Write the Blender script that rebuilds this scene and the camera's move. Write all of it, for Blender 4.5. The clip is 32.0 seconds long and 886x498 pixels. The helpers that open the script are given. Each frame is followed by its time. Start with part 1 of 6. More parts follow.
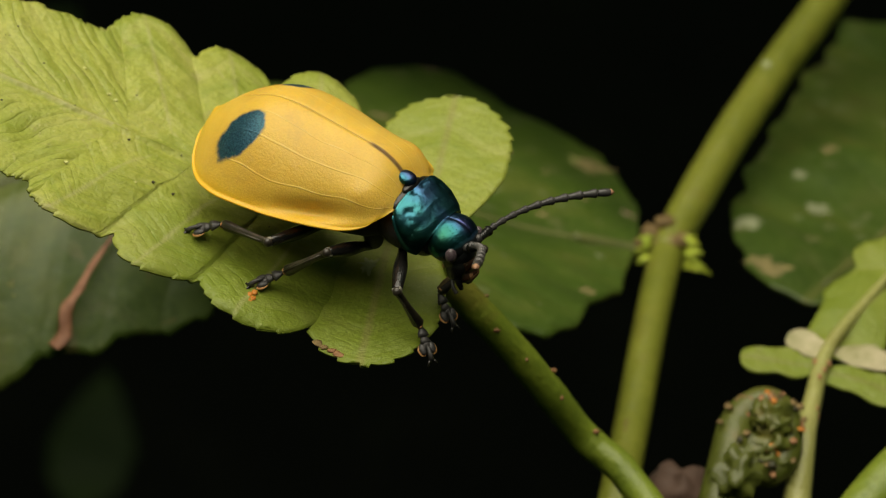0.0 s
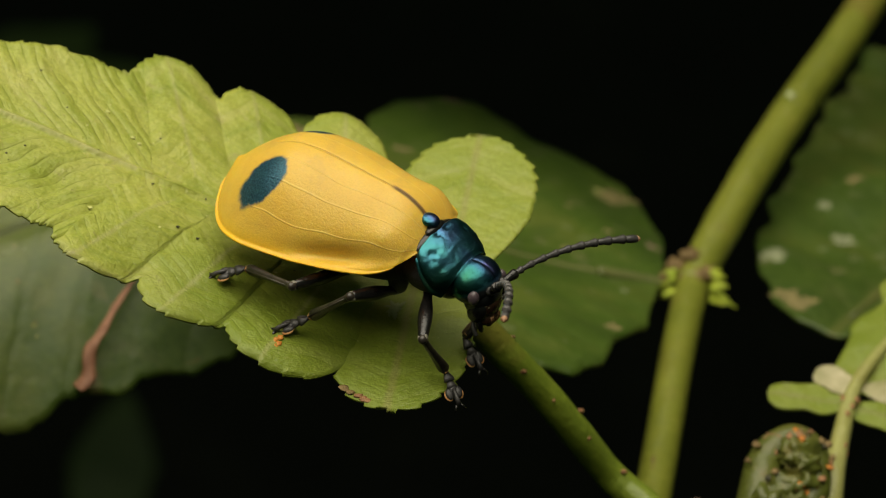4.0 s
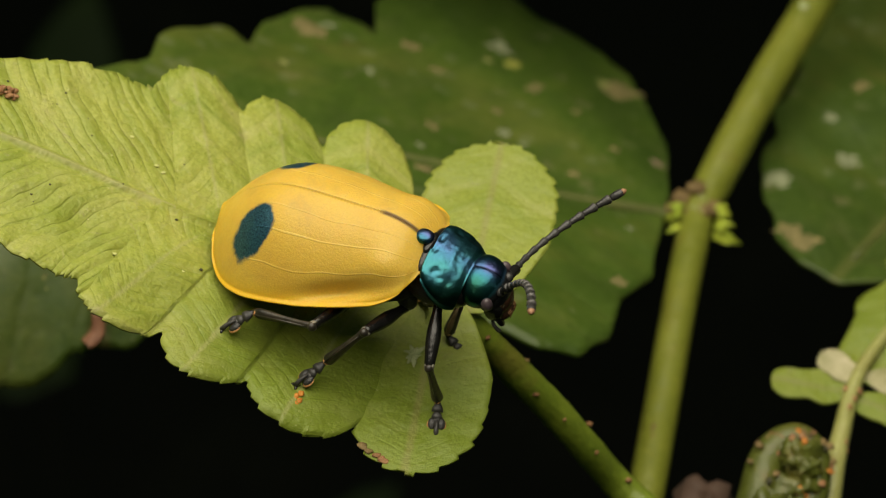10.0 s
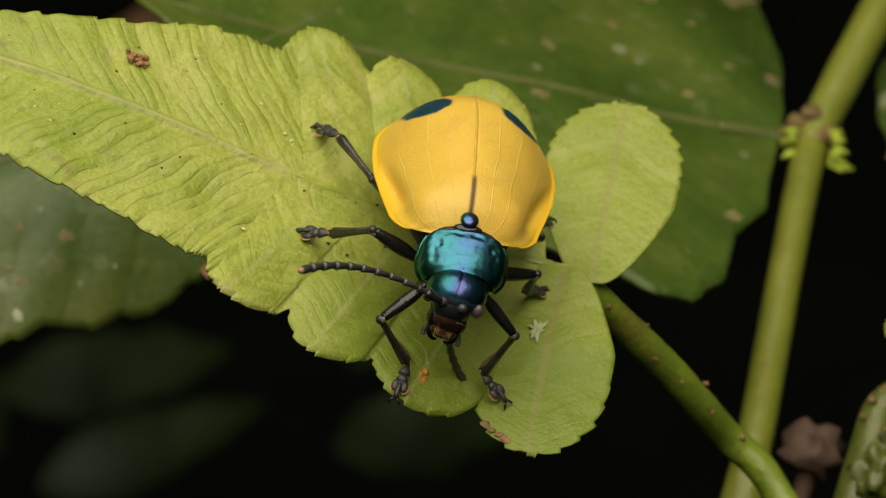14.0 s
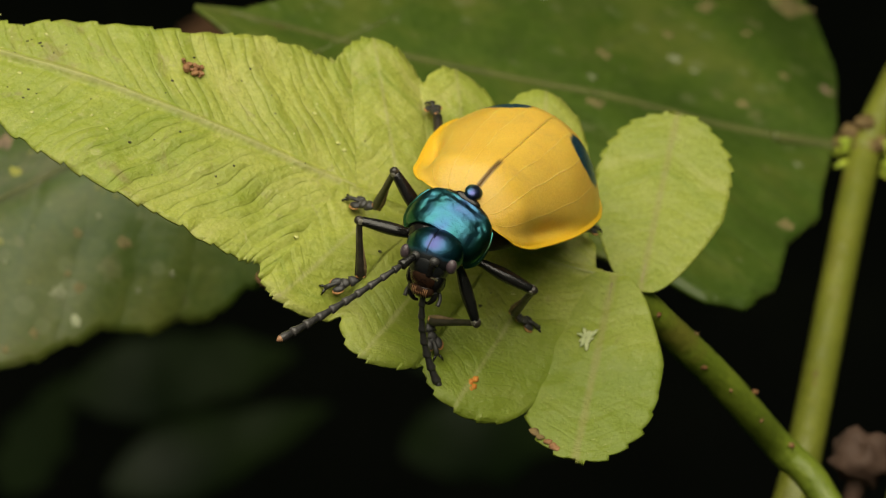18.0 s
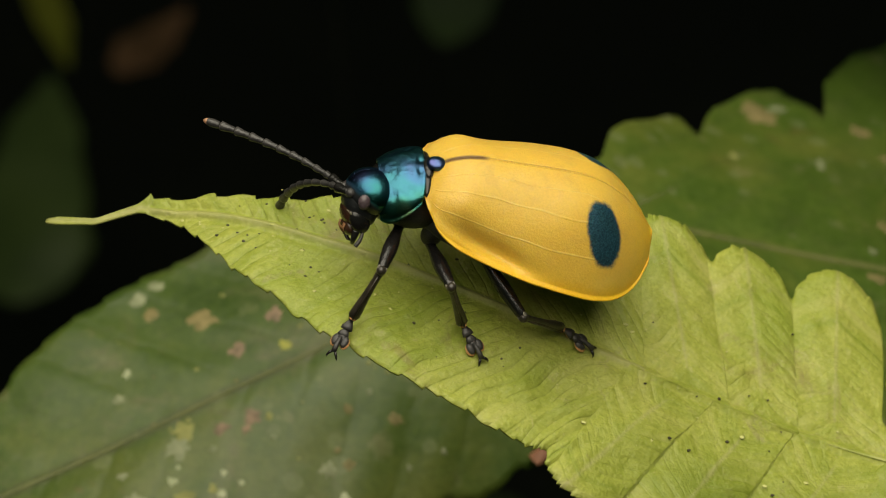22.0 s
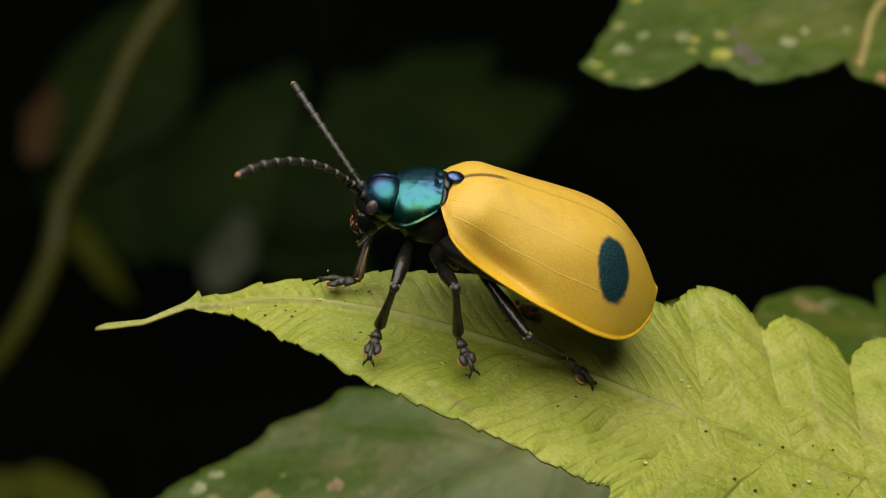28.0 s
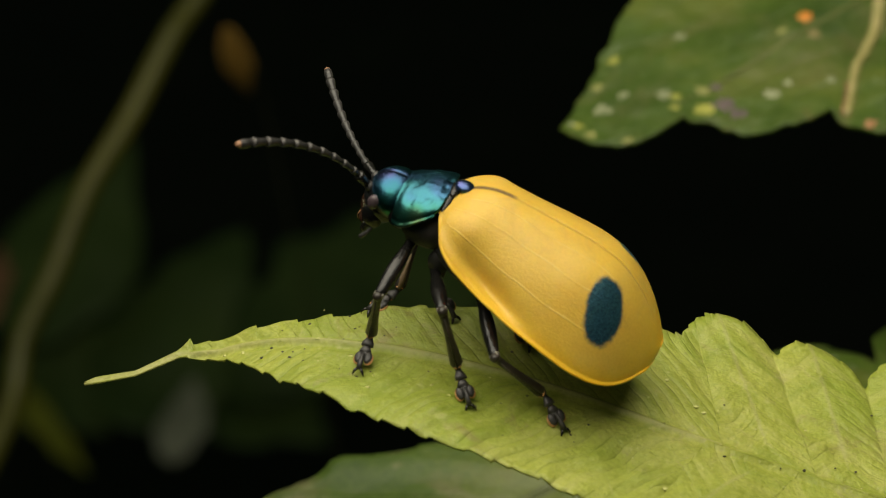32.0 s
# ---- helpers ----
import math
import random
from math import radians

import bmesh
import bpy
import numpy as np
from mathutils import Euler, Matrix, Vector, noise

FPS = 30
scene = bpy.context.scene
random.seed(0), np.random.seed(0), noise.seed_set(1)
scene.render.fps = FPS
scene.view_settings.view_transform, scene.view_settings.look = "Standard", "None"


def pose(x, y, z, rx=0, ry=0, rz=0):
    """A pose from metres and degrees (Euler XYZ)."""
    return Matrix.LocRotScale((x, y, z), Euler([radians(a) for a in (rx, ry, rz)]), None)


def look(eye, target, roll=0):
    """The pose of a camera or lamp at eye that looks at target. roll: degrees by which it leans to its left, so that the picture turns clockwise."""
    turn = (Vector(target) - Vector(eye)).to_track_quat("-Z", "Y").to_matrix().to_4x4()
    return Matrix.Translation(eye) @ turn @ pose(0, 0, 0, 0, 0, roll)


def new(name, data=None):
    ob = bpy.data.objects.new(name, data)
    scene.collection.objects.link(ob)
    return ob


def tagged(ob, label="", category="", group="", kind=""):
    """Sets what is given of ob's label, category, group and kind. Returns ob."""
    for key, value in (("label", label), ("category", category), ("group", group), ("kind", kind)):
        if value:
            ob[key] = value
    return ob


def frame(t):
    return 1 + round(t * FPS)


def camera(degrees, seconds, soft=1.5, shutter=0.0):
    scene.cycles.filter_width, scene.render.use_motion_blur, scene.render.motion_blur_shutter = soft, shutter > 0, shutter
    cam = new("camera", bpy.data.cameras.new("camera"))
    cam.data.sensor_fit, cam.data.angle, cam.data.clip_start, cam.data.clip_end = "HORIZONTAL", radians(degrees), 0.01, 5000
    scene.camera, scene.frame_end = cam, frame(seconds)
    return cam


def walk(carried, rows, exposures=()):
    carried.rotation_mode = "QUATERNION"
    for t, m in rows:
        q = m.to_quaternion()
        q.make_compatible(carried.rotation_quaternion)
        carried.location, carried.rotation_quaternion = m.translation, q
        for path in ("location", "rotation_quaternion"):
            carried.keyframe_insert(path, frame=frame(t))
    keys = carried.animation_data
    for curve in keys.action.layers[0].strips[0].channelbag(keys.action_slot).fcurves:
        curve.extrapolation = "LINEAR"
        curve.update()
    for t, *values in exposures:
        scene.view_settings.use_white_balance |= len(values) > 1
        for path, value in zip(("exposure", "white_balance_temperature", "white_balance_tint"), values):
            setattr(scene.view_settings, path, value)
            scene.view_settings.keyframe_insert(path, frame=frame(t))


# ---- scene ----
cam = camera(15.646, 32.0, soft=1.1)
PATH = [
    (0.0, pose(0.02650, -0.10451, 0.08243, 50.128, -0.984, 6.414)),
    (0.5, pose(0.02611, -0.10400, 0.08242, 49.948, -1.155, 6.456)),
    (1.0, pose(0.02588, -0.10384, 0.08214, 49.995, -1.135, 6.424)),
    (1.5, pose(0.02591, -0.10386, 0.08204, 50.082, -0.942, 6.361)),
    (2.0, pose(0.02612, -0.10340, 0.08194, 50.104, -0.676, 6.379)),
    (2.5, pose(0.02604, -0.10342, 0.08183, 50.317, -0.735, 6.406)),
    (3.0, pose(0.02604, -0.10325, 0.08265, 50.177, -0.797, 6.544)),
    (3.5, pose(0.02601, -0.10347, 0.08257, 50.453, -0.481, 6.379)),
    (5.5, pose(0.02503, -0.09985, 0.08687, 48.582, -0.833, 7.183)),
    (6.0, pose(0.02391, -0.09827, 0.08796, 47.679, -1.712, 7.566)),
    (6.5, pose(0.02377, -0.09567, 0.08938, 46.450, -2.141, 8.019)),
    (7.0, pose(0.02287, -0.09368, 0.08997, 45.731, -2.924, 8.221)),
    (7.5, pose(0.02267, -0.09202, 0.09207, 44.722, -2.671, 7.798)),
    (8.0, pose(0.02231, -0.09167, 0.09403, 43.999, -2.812, 7.538)),
    (8.5, pose(0.02223, -0.09017, 0.09545, 43.164, -2.712, 7.335)),
    (9.0, pose(0.02181, -0.08923, 0.09703, 42.405, -2.817, 7.375)),
    (9.5, pose(0.02083, -0.08844, 0.09872, 41.626, -3.179, 7.545)),
    (10.0, pose(0.02036, -0.08751, 0.09958, 41.144, -2.885, 7.373)),
    (10.5, pose(0.02030, -0.08663, 0.10024, 40.630, -2.847, 7.810)),
    (11.0, pose(0.01995, -0.08567, 0.10120, 40.011, -2.347, 7.592)),
    (11.5, pose(0.01906, -0.08446, 0.10204, 39.333, -2.503, 7.905)),
    (12.0, pose(0.01857, -0.08360, 0.10341, 38.607, -2.318, 8.076)),
    (12.5, pose(0.01769, -0.08282, 0.10360, 38.043, -2.631, 8.422)),
    (13.0, pose(0.01760, -0.08176, 0.10501, 37.182, -2.300, 8.411)),
    (13.5, pose(0.01689, -0.08089, 0.10569, 36.662, -2.369, 8.478)),
    (14.0, pose(0.01626, -0.07972, 0.10658, 35.930, -2.866, 9.171)),
    (14.5, pose(0.01588, -0.07938, 0.10765, 35.479, -3.046, 9.420)),
    (16.5, pose(0.01692, -0.08071, 0.10852, 35.836, -2.369, 9.964)),
    (17.0, pose(0.01682, -0.08026, 0.10807, 35.811, -2.307, 9.987)),
    (17.5, pose(0.01699, -0.07967, 0.10777, 35.739, -2.273, 10.219)),
    (18.0, pose(0.01713, -0.08028, 0.10793, 35.954, -2.006, 10.123)),
    (18.5, pose(0.01701, -0.08049, 0.10760, 36.166, -2.118, 10.476)),
    (19.0, pose(0.01709, -0.08024, 0.10645, 36.573, -1.811, 10.625)),
    (19.5, pose(0.01714, -0.08017, 0.10643, 36.902, -1.420, 10.858)),
    (20.0, pose(0.01698, -0.07956, 0.10588, 37.320, -0.789, 10.992)),
    (20.5, pose(0.01422, -0.07853, 0.10459, 37.708, -1.417, 11.324)),
    (21.0, pose(0.01484, -0.07732, 0.10522, 37.757, -0.483, 11.824)),
    (21.5, pose(0.01340, -0.07701, 0.10536, 38.034, -0.426, 12.265)),
    (22.0, pose(0.01338, -0.07719, 0.10560, 38.457, 0.626, 12.888)),
    (22.5, pose(0.01342, -0.07860, 0.10541, 39.146, 1.160, 13.005)),
    (23.0, pose(0.01372, -0.07975, 0.10542, 39.631, 1.214, 13.301)),
    (23.5, pose(0.01509, -0.08161, 0.10386, 40.778, 1.432, 13.480)),
    (24.0, pose(0.01644, -0.08365, 0.10243, 42.003, 1.843, 13.473)),
    (24.5, pose(0.01774, -0.08586, 0.10035, 43.538, 2.700, 13.181)),
    (25.0, pose(0.01790, -0.08731, 0.09827, 44.788, 3.002, 12.982)),
    (25.5, pose(0.01752, -0.08869, 0.09691, 45.841, 3.075, 12.700)),
    (26.0, pose(0.01728, -0.08985, 0.09524, 46.847, 3.213, 12.339)),
    (26.5, pose(0.01752, -0.09037, 0.09400, 47.528, 3.424, 12.141)),
    (28.5, pose(0.01749, -0.09440, 0.08696, 50.846, 4.837, 10.463)),
    (29.0, pose(0.01646, -0.09431, 0.08554, 51.379, 5.148, 9.895)),
    (29.5, pose(0.01464, -0.09378, 0.08414, 51.786, 5.251, 9.188)),
    (30.0, pose(0.01442, -0.09310, 0.08328, 52.012, 5.503, 9.036)),
    (30.5, pose(0.01455, -0.09348, 0.08259, 52.415, 5.780, 8.873)),
    (31.0, pose(0.01489, -0.09421, 0.08202, 52.815, 5.912, 8.874)),
    (31.5, pose(0.01434, -0.09412, 0.08129, 53.004, 5.820, 8.609)),
    (32.0, pose(0.01470, -0.09448, 0.08147, 53.079, 5.816, 8.626)),
]
walk(cam, PATH)


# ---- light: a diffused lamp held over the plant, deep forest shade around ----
cam.data.dof.use_dof = True
cam.data.dof.focus_distance = 0.1285
cam.data.dof.aperture_fstop = 98.0

world = bpy.data.worlds.new("forest_shade")
scene.world = world
world.use_nodes = True
_bg = world.node_tree.nodes["Background"]
_bg.inputs["Color"].default_value = (0.5, 0.8, 0.45, 1)
_bg.inputs["Strength"].default_value = 0.042


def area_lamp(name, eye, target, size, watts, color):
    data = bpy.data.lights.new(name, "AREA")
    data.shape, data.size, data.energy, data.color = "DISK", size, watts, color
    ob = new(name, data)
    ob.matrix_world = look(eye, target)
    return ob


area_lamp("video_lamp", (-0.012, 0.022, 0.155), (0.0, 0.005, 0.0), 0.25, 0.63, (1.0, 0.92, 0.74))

MM = 0.001


# ---- node materials ----
def nodes_of(name):
    m = bpy.data.materials.new(name)
    m.use_nodes = True
    return m, m.node_tree, m.node_tree.nodes["Principled BSDF"]


def node(tree, kind, **values):
    n = tree.nodes.new(kind)
    for k, v in values.items():
        n.inputs[k].default_value = v
    return n


def coords(tree, scale=1000.0, kind="Object"):
    """Coordinates in millimetres."""
    tc = tree.nodes.new("ShaderNodeTexCoord")
    mp = node(tree, "ShaderNodeMapping", Scale=(scale, scale, scale))
    tree.links.new(tc.outputs[kind], mp.inputs["Vector"])
    return mp.outputs["Vector"]


def noise_tex(tree, vec, scale, detail=3.0, rough=0.55, distort=0.0):
    n = node(tree, "ShaderNodeTexNoise", Scale=scale, Detail=detail, Roughness=rough, Distortion=distort)
    tree.links.new(vec, n.inputs["Vector"])
    return n.outputs["Fac"]


def ramp(tree, fac, stops):
    r = tree.nodes.new("ShaderNodeValToRGB")
    el = r.color_ramp.elements
    el[0].position, el[0].color = stops[0][0], (*stops[0][1], 1)
    el[1].position, el[1].color = stops[-1][0], (*stops[-1][1], 1)
    for p, c in stops[1:-1]:
        e = el.new(p)
        e.color = (*c, 1)
    tree.links.new(fac, r.inputs["Fac"])
    return r.outputs["Color"]


def mix(tree, fac, a, b, mode="MIX"):
    n = tree.nodes.new("ShaderNodeMix")
    n.data_type, n.blend_type = "RGBA", mode
    for sock, v in ((n.inputs[0], fac), (n.inputs[6], a), (n.inputs[7], b)):
        if isinstance(v, (int, float)):
            sock.default_value = v
        elif isinstance(v, tuple):
            sock.default_value = (*v, 1)
        else:
            tree.links.new(v, sock)
    return n.outputs[2]


def calc(tree, op, a, b=0.0, c=0.0, clamp=False):
    n = tree.nodes.new("ShaderNodeMath")
    n.operation, n.use_clamp = op, clamp
    for sock, v in zip(n.inputs, (a, b, c)):
        if isinstance(v, (int, float)):
            sock.default_value = v
        else:
            tree.links.new(v, sock)
    return n.outputs[0]


def smooth(tree, x, lo, hi):
    n = tree.nodes.new("ShaderNodeMapRange")
    n.interpolation_type = "SMOOTHSTEP"
    n.inputs["From Min"].default_value, n.inputs["From Max"].default_value = lo, hi
    tree.links.new(x, n.inputs["Value"])
    return n.outputs["Result"]


def bump(tree, bsdf, height, strength, distance):
    b = node(tree, "ShaderNodeBump", Strength=strength, Distance=distance)
    tree.links.new(height, b.inputs["Height"])
    tree.links.new(b.outputs["Normal"], bsdf.inputs["Normal"])
    return b


def uv_axes(tree):
    u = tree.nodes.new("ShaderNodeUVMap")
    s = tree.nodes.new("ShaderNodeSeparateXYZ")
    tree.links.new(u.outputs["UV"], s.inputs[0])
    return s.outputs[0], s.outputs[1]


def xyz(tree, vec):
    s = tree.nodes.new("ShaderNodeSeparateXYZ")
    tree.links.new(vec, s.inputs[0])
    return s.outputs


def see_through(tree, bsdf, color, amount):
    """Some of the light passes through a thin leaf."""
    tr = tree.nodes.new("ShaderNodeBsdfTranslucent")
    tree.links.new(color, tr.inputs["Color"]) if not isinstance(color, tuple) else None
    mx = node(tree, "ShaderNodeMixShader", Fac=amount)
    tree.links.new(bsdf.outputs[0], mx.inputs[1])
    tree.links.new(tr.outputs[0], mx.inputs[2])
    tree.links.new(mx.outputs[0], tree.nodes["Material Output"].inputs["Surface"])


def vein_lines(tree, slope, spacing, wobble, width):
    """Slanting side veins of a leaf: u runs along the midrib, v across it, in mm."""
    u, v = uv_axes(tree)
    av = calc(tree, "ABSOLUTE", v)
    w = calc(tree, "MULTIPLY_ADD", noise_tex(tree, coords(tree), 0.5), wobble, calc(tree, "MULTIPLY_ADD", av, slope, u))
    f = calc(tree, "PINGPONG", w, spacing / 2)
    return smooth(tree, f, 0.0, width), av


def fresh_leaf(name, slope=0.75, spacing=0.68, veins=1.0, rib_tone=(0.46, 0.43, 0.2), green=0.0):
    m, t, b = nodes_of(name)
    vec = coords(t)
    base = ramp(t, noise_tex(t, vec, 0.16, 5, 0.65), [(0.3, (0.29, 0.35, 0.03)), (0.5, (0.40, 0.44, 0.06)), (0.72, (0.51, 0.51, 0.13))])
    u, v = uv_axes(t)
    av = calc(t, "ABSOLUTE", v)
    w = calc(t, "MULTIPLY_ADD", noise_tex(t, vec, 0.16, 2), 2.6, calc(t, "MULTIPLY_ADD", av, slope, u))
    w = calc(t, "MULTIPLY_ADD", noise_tex(t, vec, 0.9, 2), 0.22, w)
    ridge = calc(t, "PINGPONG", w, spacing / 2)
    lines = smooth(t, calc(t, "MULTIPLY_ADD", noise_tex(t, vec, 2.5, 3), 0.05, ridge), 0.02, 0.12)
    finer = smooth(t, calc(t, "PINGPONG", calc(t, "MULTIPLY_ADD", noise_tex(t, vec, 1.8, 2), 0.25, w), spacing / 6), 0.0, 0.07)
    seen = smooth(t, noise_tex(t, vec, 0.45, 4, 0.6), 0.34, 0.62)
    groove = calc(t, "SUBTRACT", 1.0, lines)
    aside = smooth(t, calc(t, "MULTIPLY_ADD", noise_tex(t, vec, 0.7, 3), 0.3, av), 0.3, 0.6)
    calm = calc(t, "SUBTRACT", 1.0, calc(t, "MULTIPLY", smooth(t, xyz(t, vec)[0], -15.5, -11.0), 0.4))
    seen = calc(t, "MULTIPLY", calc(t, "MULTIPLY", calc(t, "MULTIPLY", seen, calm), aside), veins)
    base = mix(t, calc(t, "MULTIPLY", groove, calc(t, "MULTIPLY", seen, 0.42)), base, (0.19, 0.23, 0.035))
    base = mix(t, calc(t, "MULTIPLY", calc(t, "SUBTRACT", 1.0, finer), calc(t, "MULTIPLY", smooth(t, noise_tex(t, vec, 0.7, 3), 0.45, 0.65), 0.02 * veins)), base, (0.2, 0.25, 0.03))
    fine = noise_tex(t, vec, 5.0, 5, 0.7)
    base = mix(t, 0.3, base, ramp(t, fine, [(0.36, (0.15, 0.20, 0.022)), (0.64, (0.57, 0.58, 0.15))]))
    # streaks that run along the side veins
    run = node(t, "ShaderNodeCombineXYZ")
    t.links.new(w, run.inputs[0])
    t.links.new(calc(t, "MULTIPLY", av, 0.16), run.inputs[1])
    streak = noise_tex(t, run.outputs[0], 0.7, 3, 0.55)
    base = mix(t, calc(t, "MULTIPLY", smooth(t, streak, 0.5, 0.66), 0.5), base, (0.22, 0.29, 0.025))
    base = mix(t, calc(t, "MULTIPLY", smooth(t, streak, 0.48, 0.34), 0.4), base, (0.54, 0.53, 0.17))
    shade = smooth(t, noise_tex(t, vec, 0.11, 3, 0.5), 0.42, 0.62)
    base = mix(t, calc(t, "MULTIPLY", shade, 0.4), base, (0.2, 0.285, 0.022))
    pale = smooth(t, noise_tex(t, vec, 1.3, 5, 0.75, 0.6), 0.56, 0.72)
    base = mix(t, calc(t, "MULTIPLY", pale, 0.5), base, (0.50, 0.49, 0.18))
    brown = smooth(t, noise_tex(t, vec, 0.23, 5, 0.75, 0.8), 0.57, 0.72)
    base = mix(t, calc(t, "MULTIPLY", brown, 0.5), base, (0.25, 0.175, 0.085))
    mauve = smooth(t, noise_tex(t, vec, 0.33, 6, 0.75, 1.2), 0.58, 0.7)
    base = mix(t, calc(t, "MULTIPLY", mauve, 0.4), base, (0.30, 0.235, 0.15))
    # deeper, darker green towards the base and the lower edge
    lobe_green = calc(t, "MULTIPLY", smooth(t, xyz(t, vec)[0], -14.5, -7.0), smooth(t, xyz(t, vec)[1], -1.5, -6.0))
    base = mix(t, calc(t, "MAXIMUM", calc(t, "MULTIPLY", lobe_green, 0.75), green), base, (0.15, 0.215, 0.012))
    whit = smooth(t, noise_tex(t, vec, 6.5, 3, 0.7), 0.62, 0.7)
    base = mix(t, calc(t, "MULTIPLY", whit, 0.35), base, (0.56, 0.56, 0.26))
    pits = smooth(t, noise_tex(t, vec, 1.9, 4, 0.8), 0.66, 0.74)
    base = mix(t, calc(t, "MULTIPLY", pits, 0.5), base, (0.12, 0.13, 0.02))
    rib = smooth(t, calc(t, "MULTIPLY_ADD", noise_tex(t, vec, 1.1, 3), 0.2, av), 0.14, 0.36)
    base = mix(t, calc(t, "MULTIPLY", calc(t, "SUBTRACT", 1.0, rib), 0.48), base, rib_tone)
    t.links.new(base, b.inputs["Base Color"])
    t.links.new(calc(t, "MULTIPLY_ADD", fine, 0.25, 0.34), b.inputs["Roughness"])
    b.inputs["Specular IOR Level"].default_value = 0.5
    h = calc(t, "ADD", calc(t, "MULTIPLY", lines, calc(t, "MULTIPLY", seen, 0.3)), calc(t, "ADD", calc(t, "MULTIPLY", fine, 0.5), calc(t, "ADD", calc(t, "MULTIPLY", streak, 1.6), calc(t, "MULTIPLY", noise_tex(t, vec, 0.8, 3), 2.0))))
    h = calc(t, "MULTIPLY_ADD", finer, 0.03 * veins, h)
    h = calc(t, "MULTIPLY_ADD", smooth(t, ridge, 0.0, spacing / 2), calc(t, "MULTIPLY", seen, 0.3), h)
    bump(t, b, h, 0.9, 0.00011)
    see_through(t, b, base, 0.22)
    return m


def dark_leaf(name, seed=0.0, spots=1.0, gain=1.0, bloom=0.3, rib_seen=0.7, rib_tone=(0.13, 0.14, 0.03), film_tone=(0.15, 0.135, 0.05)):
    m, t, b = nodes_of(name)
    vec = coords(t)
    mv = node(t, "ShaderNodeVectorMath")
    mv.inputs[1].default_value = (seed, seed * 1.7, 0)
    t.links.new(vec, mv.inputs[0])
    vec = mv.outputs[0]
    base = ramp(t, noise_tex(t, vec, 0.09, 5, 0.65), [(p, tuple(gain * k for k in q)) for p, q in ((0.32, (0.02, 0.05, 0.002)), (0.5, (0.052, 0.095, 0.006)), (0.68, (0.125, 0.145, 0.02)))])
    lines, av = vein_lines(t, 0.8, 3.4, 0.8, 0.5)
    base = mix(t, calc(t, "MULTIPLY", calc(t, "SUBTRACT", 1.0, lines), 0.25), base, (0.06, 0.09, 0.016))
    rib = smooth(t, av, 0.12, 0.5)
    base = mix(t, calc(t, "MULTIPLY", calc(t, "SUBTRACT", 1.0, rib), rib_seen), base, rib_tone)
    vor = node(t, "ShaderNodeTexVoronoi", Scale=0.34, Randomness=1.0)
    t.links.new(vec, vor.inputs["Vector"])
    warped = calc(t, "MULTIPLY_ADD", noise_tex(t, vec, 0.9, 4, 0.7), 1.1, vor.outputs["Distance"])
    blot = calc(t, "SUBTRACT", 1.0, smooth(t, warped, 0.62, 0.74))
    base = mix(t, calc(t, "MULTIPLY", blot, 0.7 * spots), base, ramp(t, noise_tex(t, vec, 0.4), [(0.4, (0.22, 0.25, 0.12)), (0.6, (0.3, 0.24, 0.13))]))
    dots = node(t, "ShaderNodeTexVoronoi", Scale=0.55, Randomness=1.0)
    t.links.new(vec, dots.inputs["Vector"])
    size = calc(t, "MULTIPLY", smooth(t, noise_tex(t, vec, 0.09, 3), 0.42, 0.62), 0.26)
    dot = smooth(t, calc(t, "SUBTRACT", calc(t, "MULTIPLY_ADD", noise_tex(t, vec, 2.0, 3), 0.12, size), dots.outputs["Distance"]), 0.02, 0.09)
    base = mix(t, calc(t, "MULTIPLY", dot, 0.6 * spots), base, (0.27, 0.29, 0.16))
    film = smooth(t, noise_tex(t, vec, 0.13, 6, 0.72, 0.6), 0.5, 0.7)
    base = mix(t, calc(t, "MULTIPLY", film, bloom), base, film_tone)
    rust = smooth(t, noise_tex(t, vec, 0.16, 5, 0.75, 1.0), 0.62, 0.72)
    base = mix(t, calc(t, "MULTIPLY", rust, 0.55), base, (0.16, 0.09, 0.03))
    grain = noise_tex(t, vec, 2.4, 4, 0.7)
    base = mix(t, 0.3, base, ramp(t, grain, [(0.3, (0.02, 0.04, 0.006)), (0.7, (0.12, 0.16, 0.04))]))
    t.links.new(base, b.inputs["Base Color"])
    b.inputs["Roughness"].default_value = 0.45
    b.inputs["Specular IOR Level"].default_value = 0.45
    bump(t, b, calc(t, "ADD", calc(t, "MULTIPLY", lines, 0.4), noise_tex(t, vec, 1.2, 4)), 0.4, 0.00015)
    see_through(t, b, base, 0.12)
    return m


def plain(name, stops, scale, rough, relief=0.0, metal=0.0, spec=0.5, detail=4):
    m, t, b = nodes_of(name)
    vec = coords(t)
    f = noise_tex(t, vec, scale, detail, 0.6)
    t.links.new(ramp(t, f, stops), b.inputs["Base Color"])
    b.inputs["Roughness"].default_value, b.inputs["Metallic"].default_value = rough, metal
    b.inputs["Specular IOR Level"].default_value = spec
    if relief:
        bump(t, b, noise_tex(t, vec, scale * 4, 3), 0.6, relief)
    return m


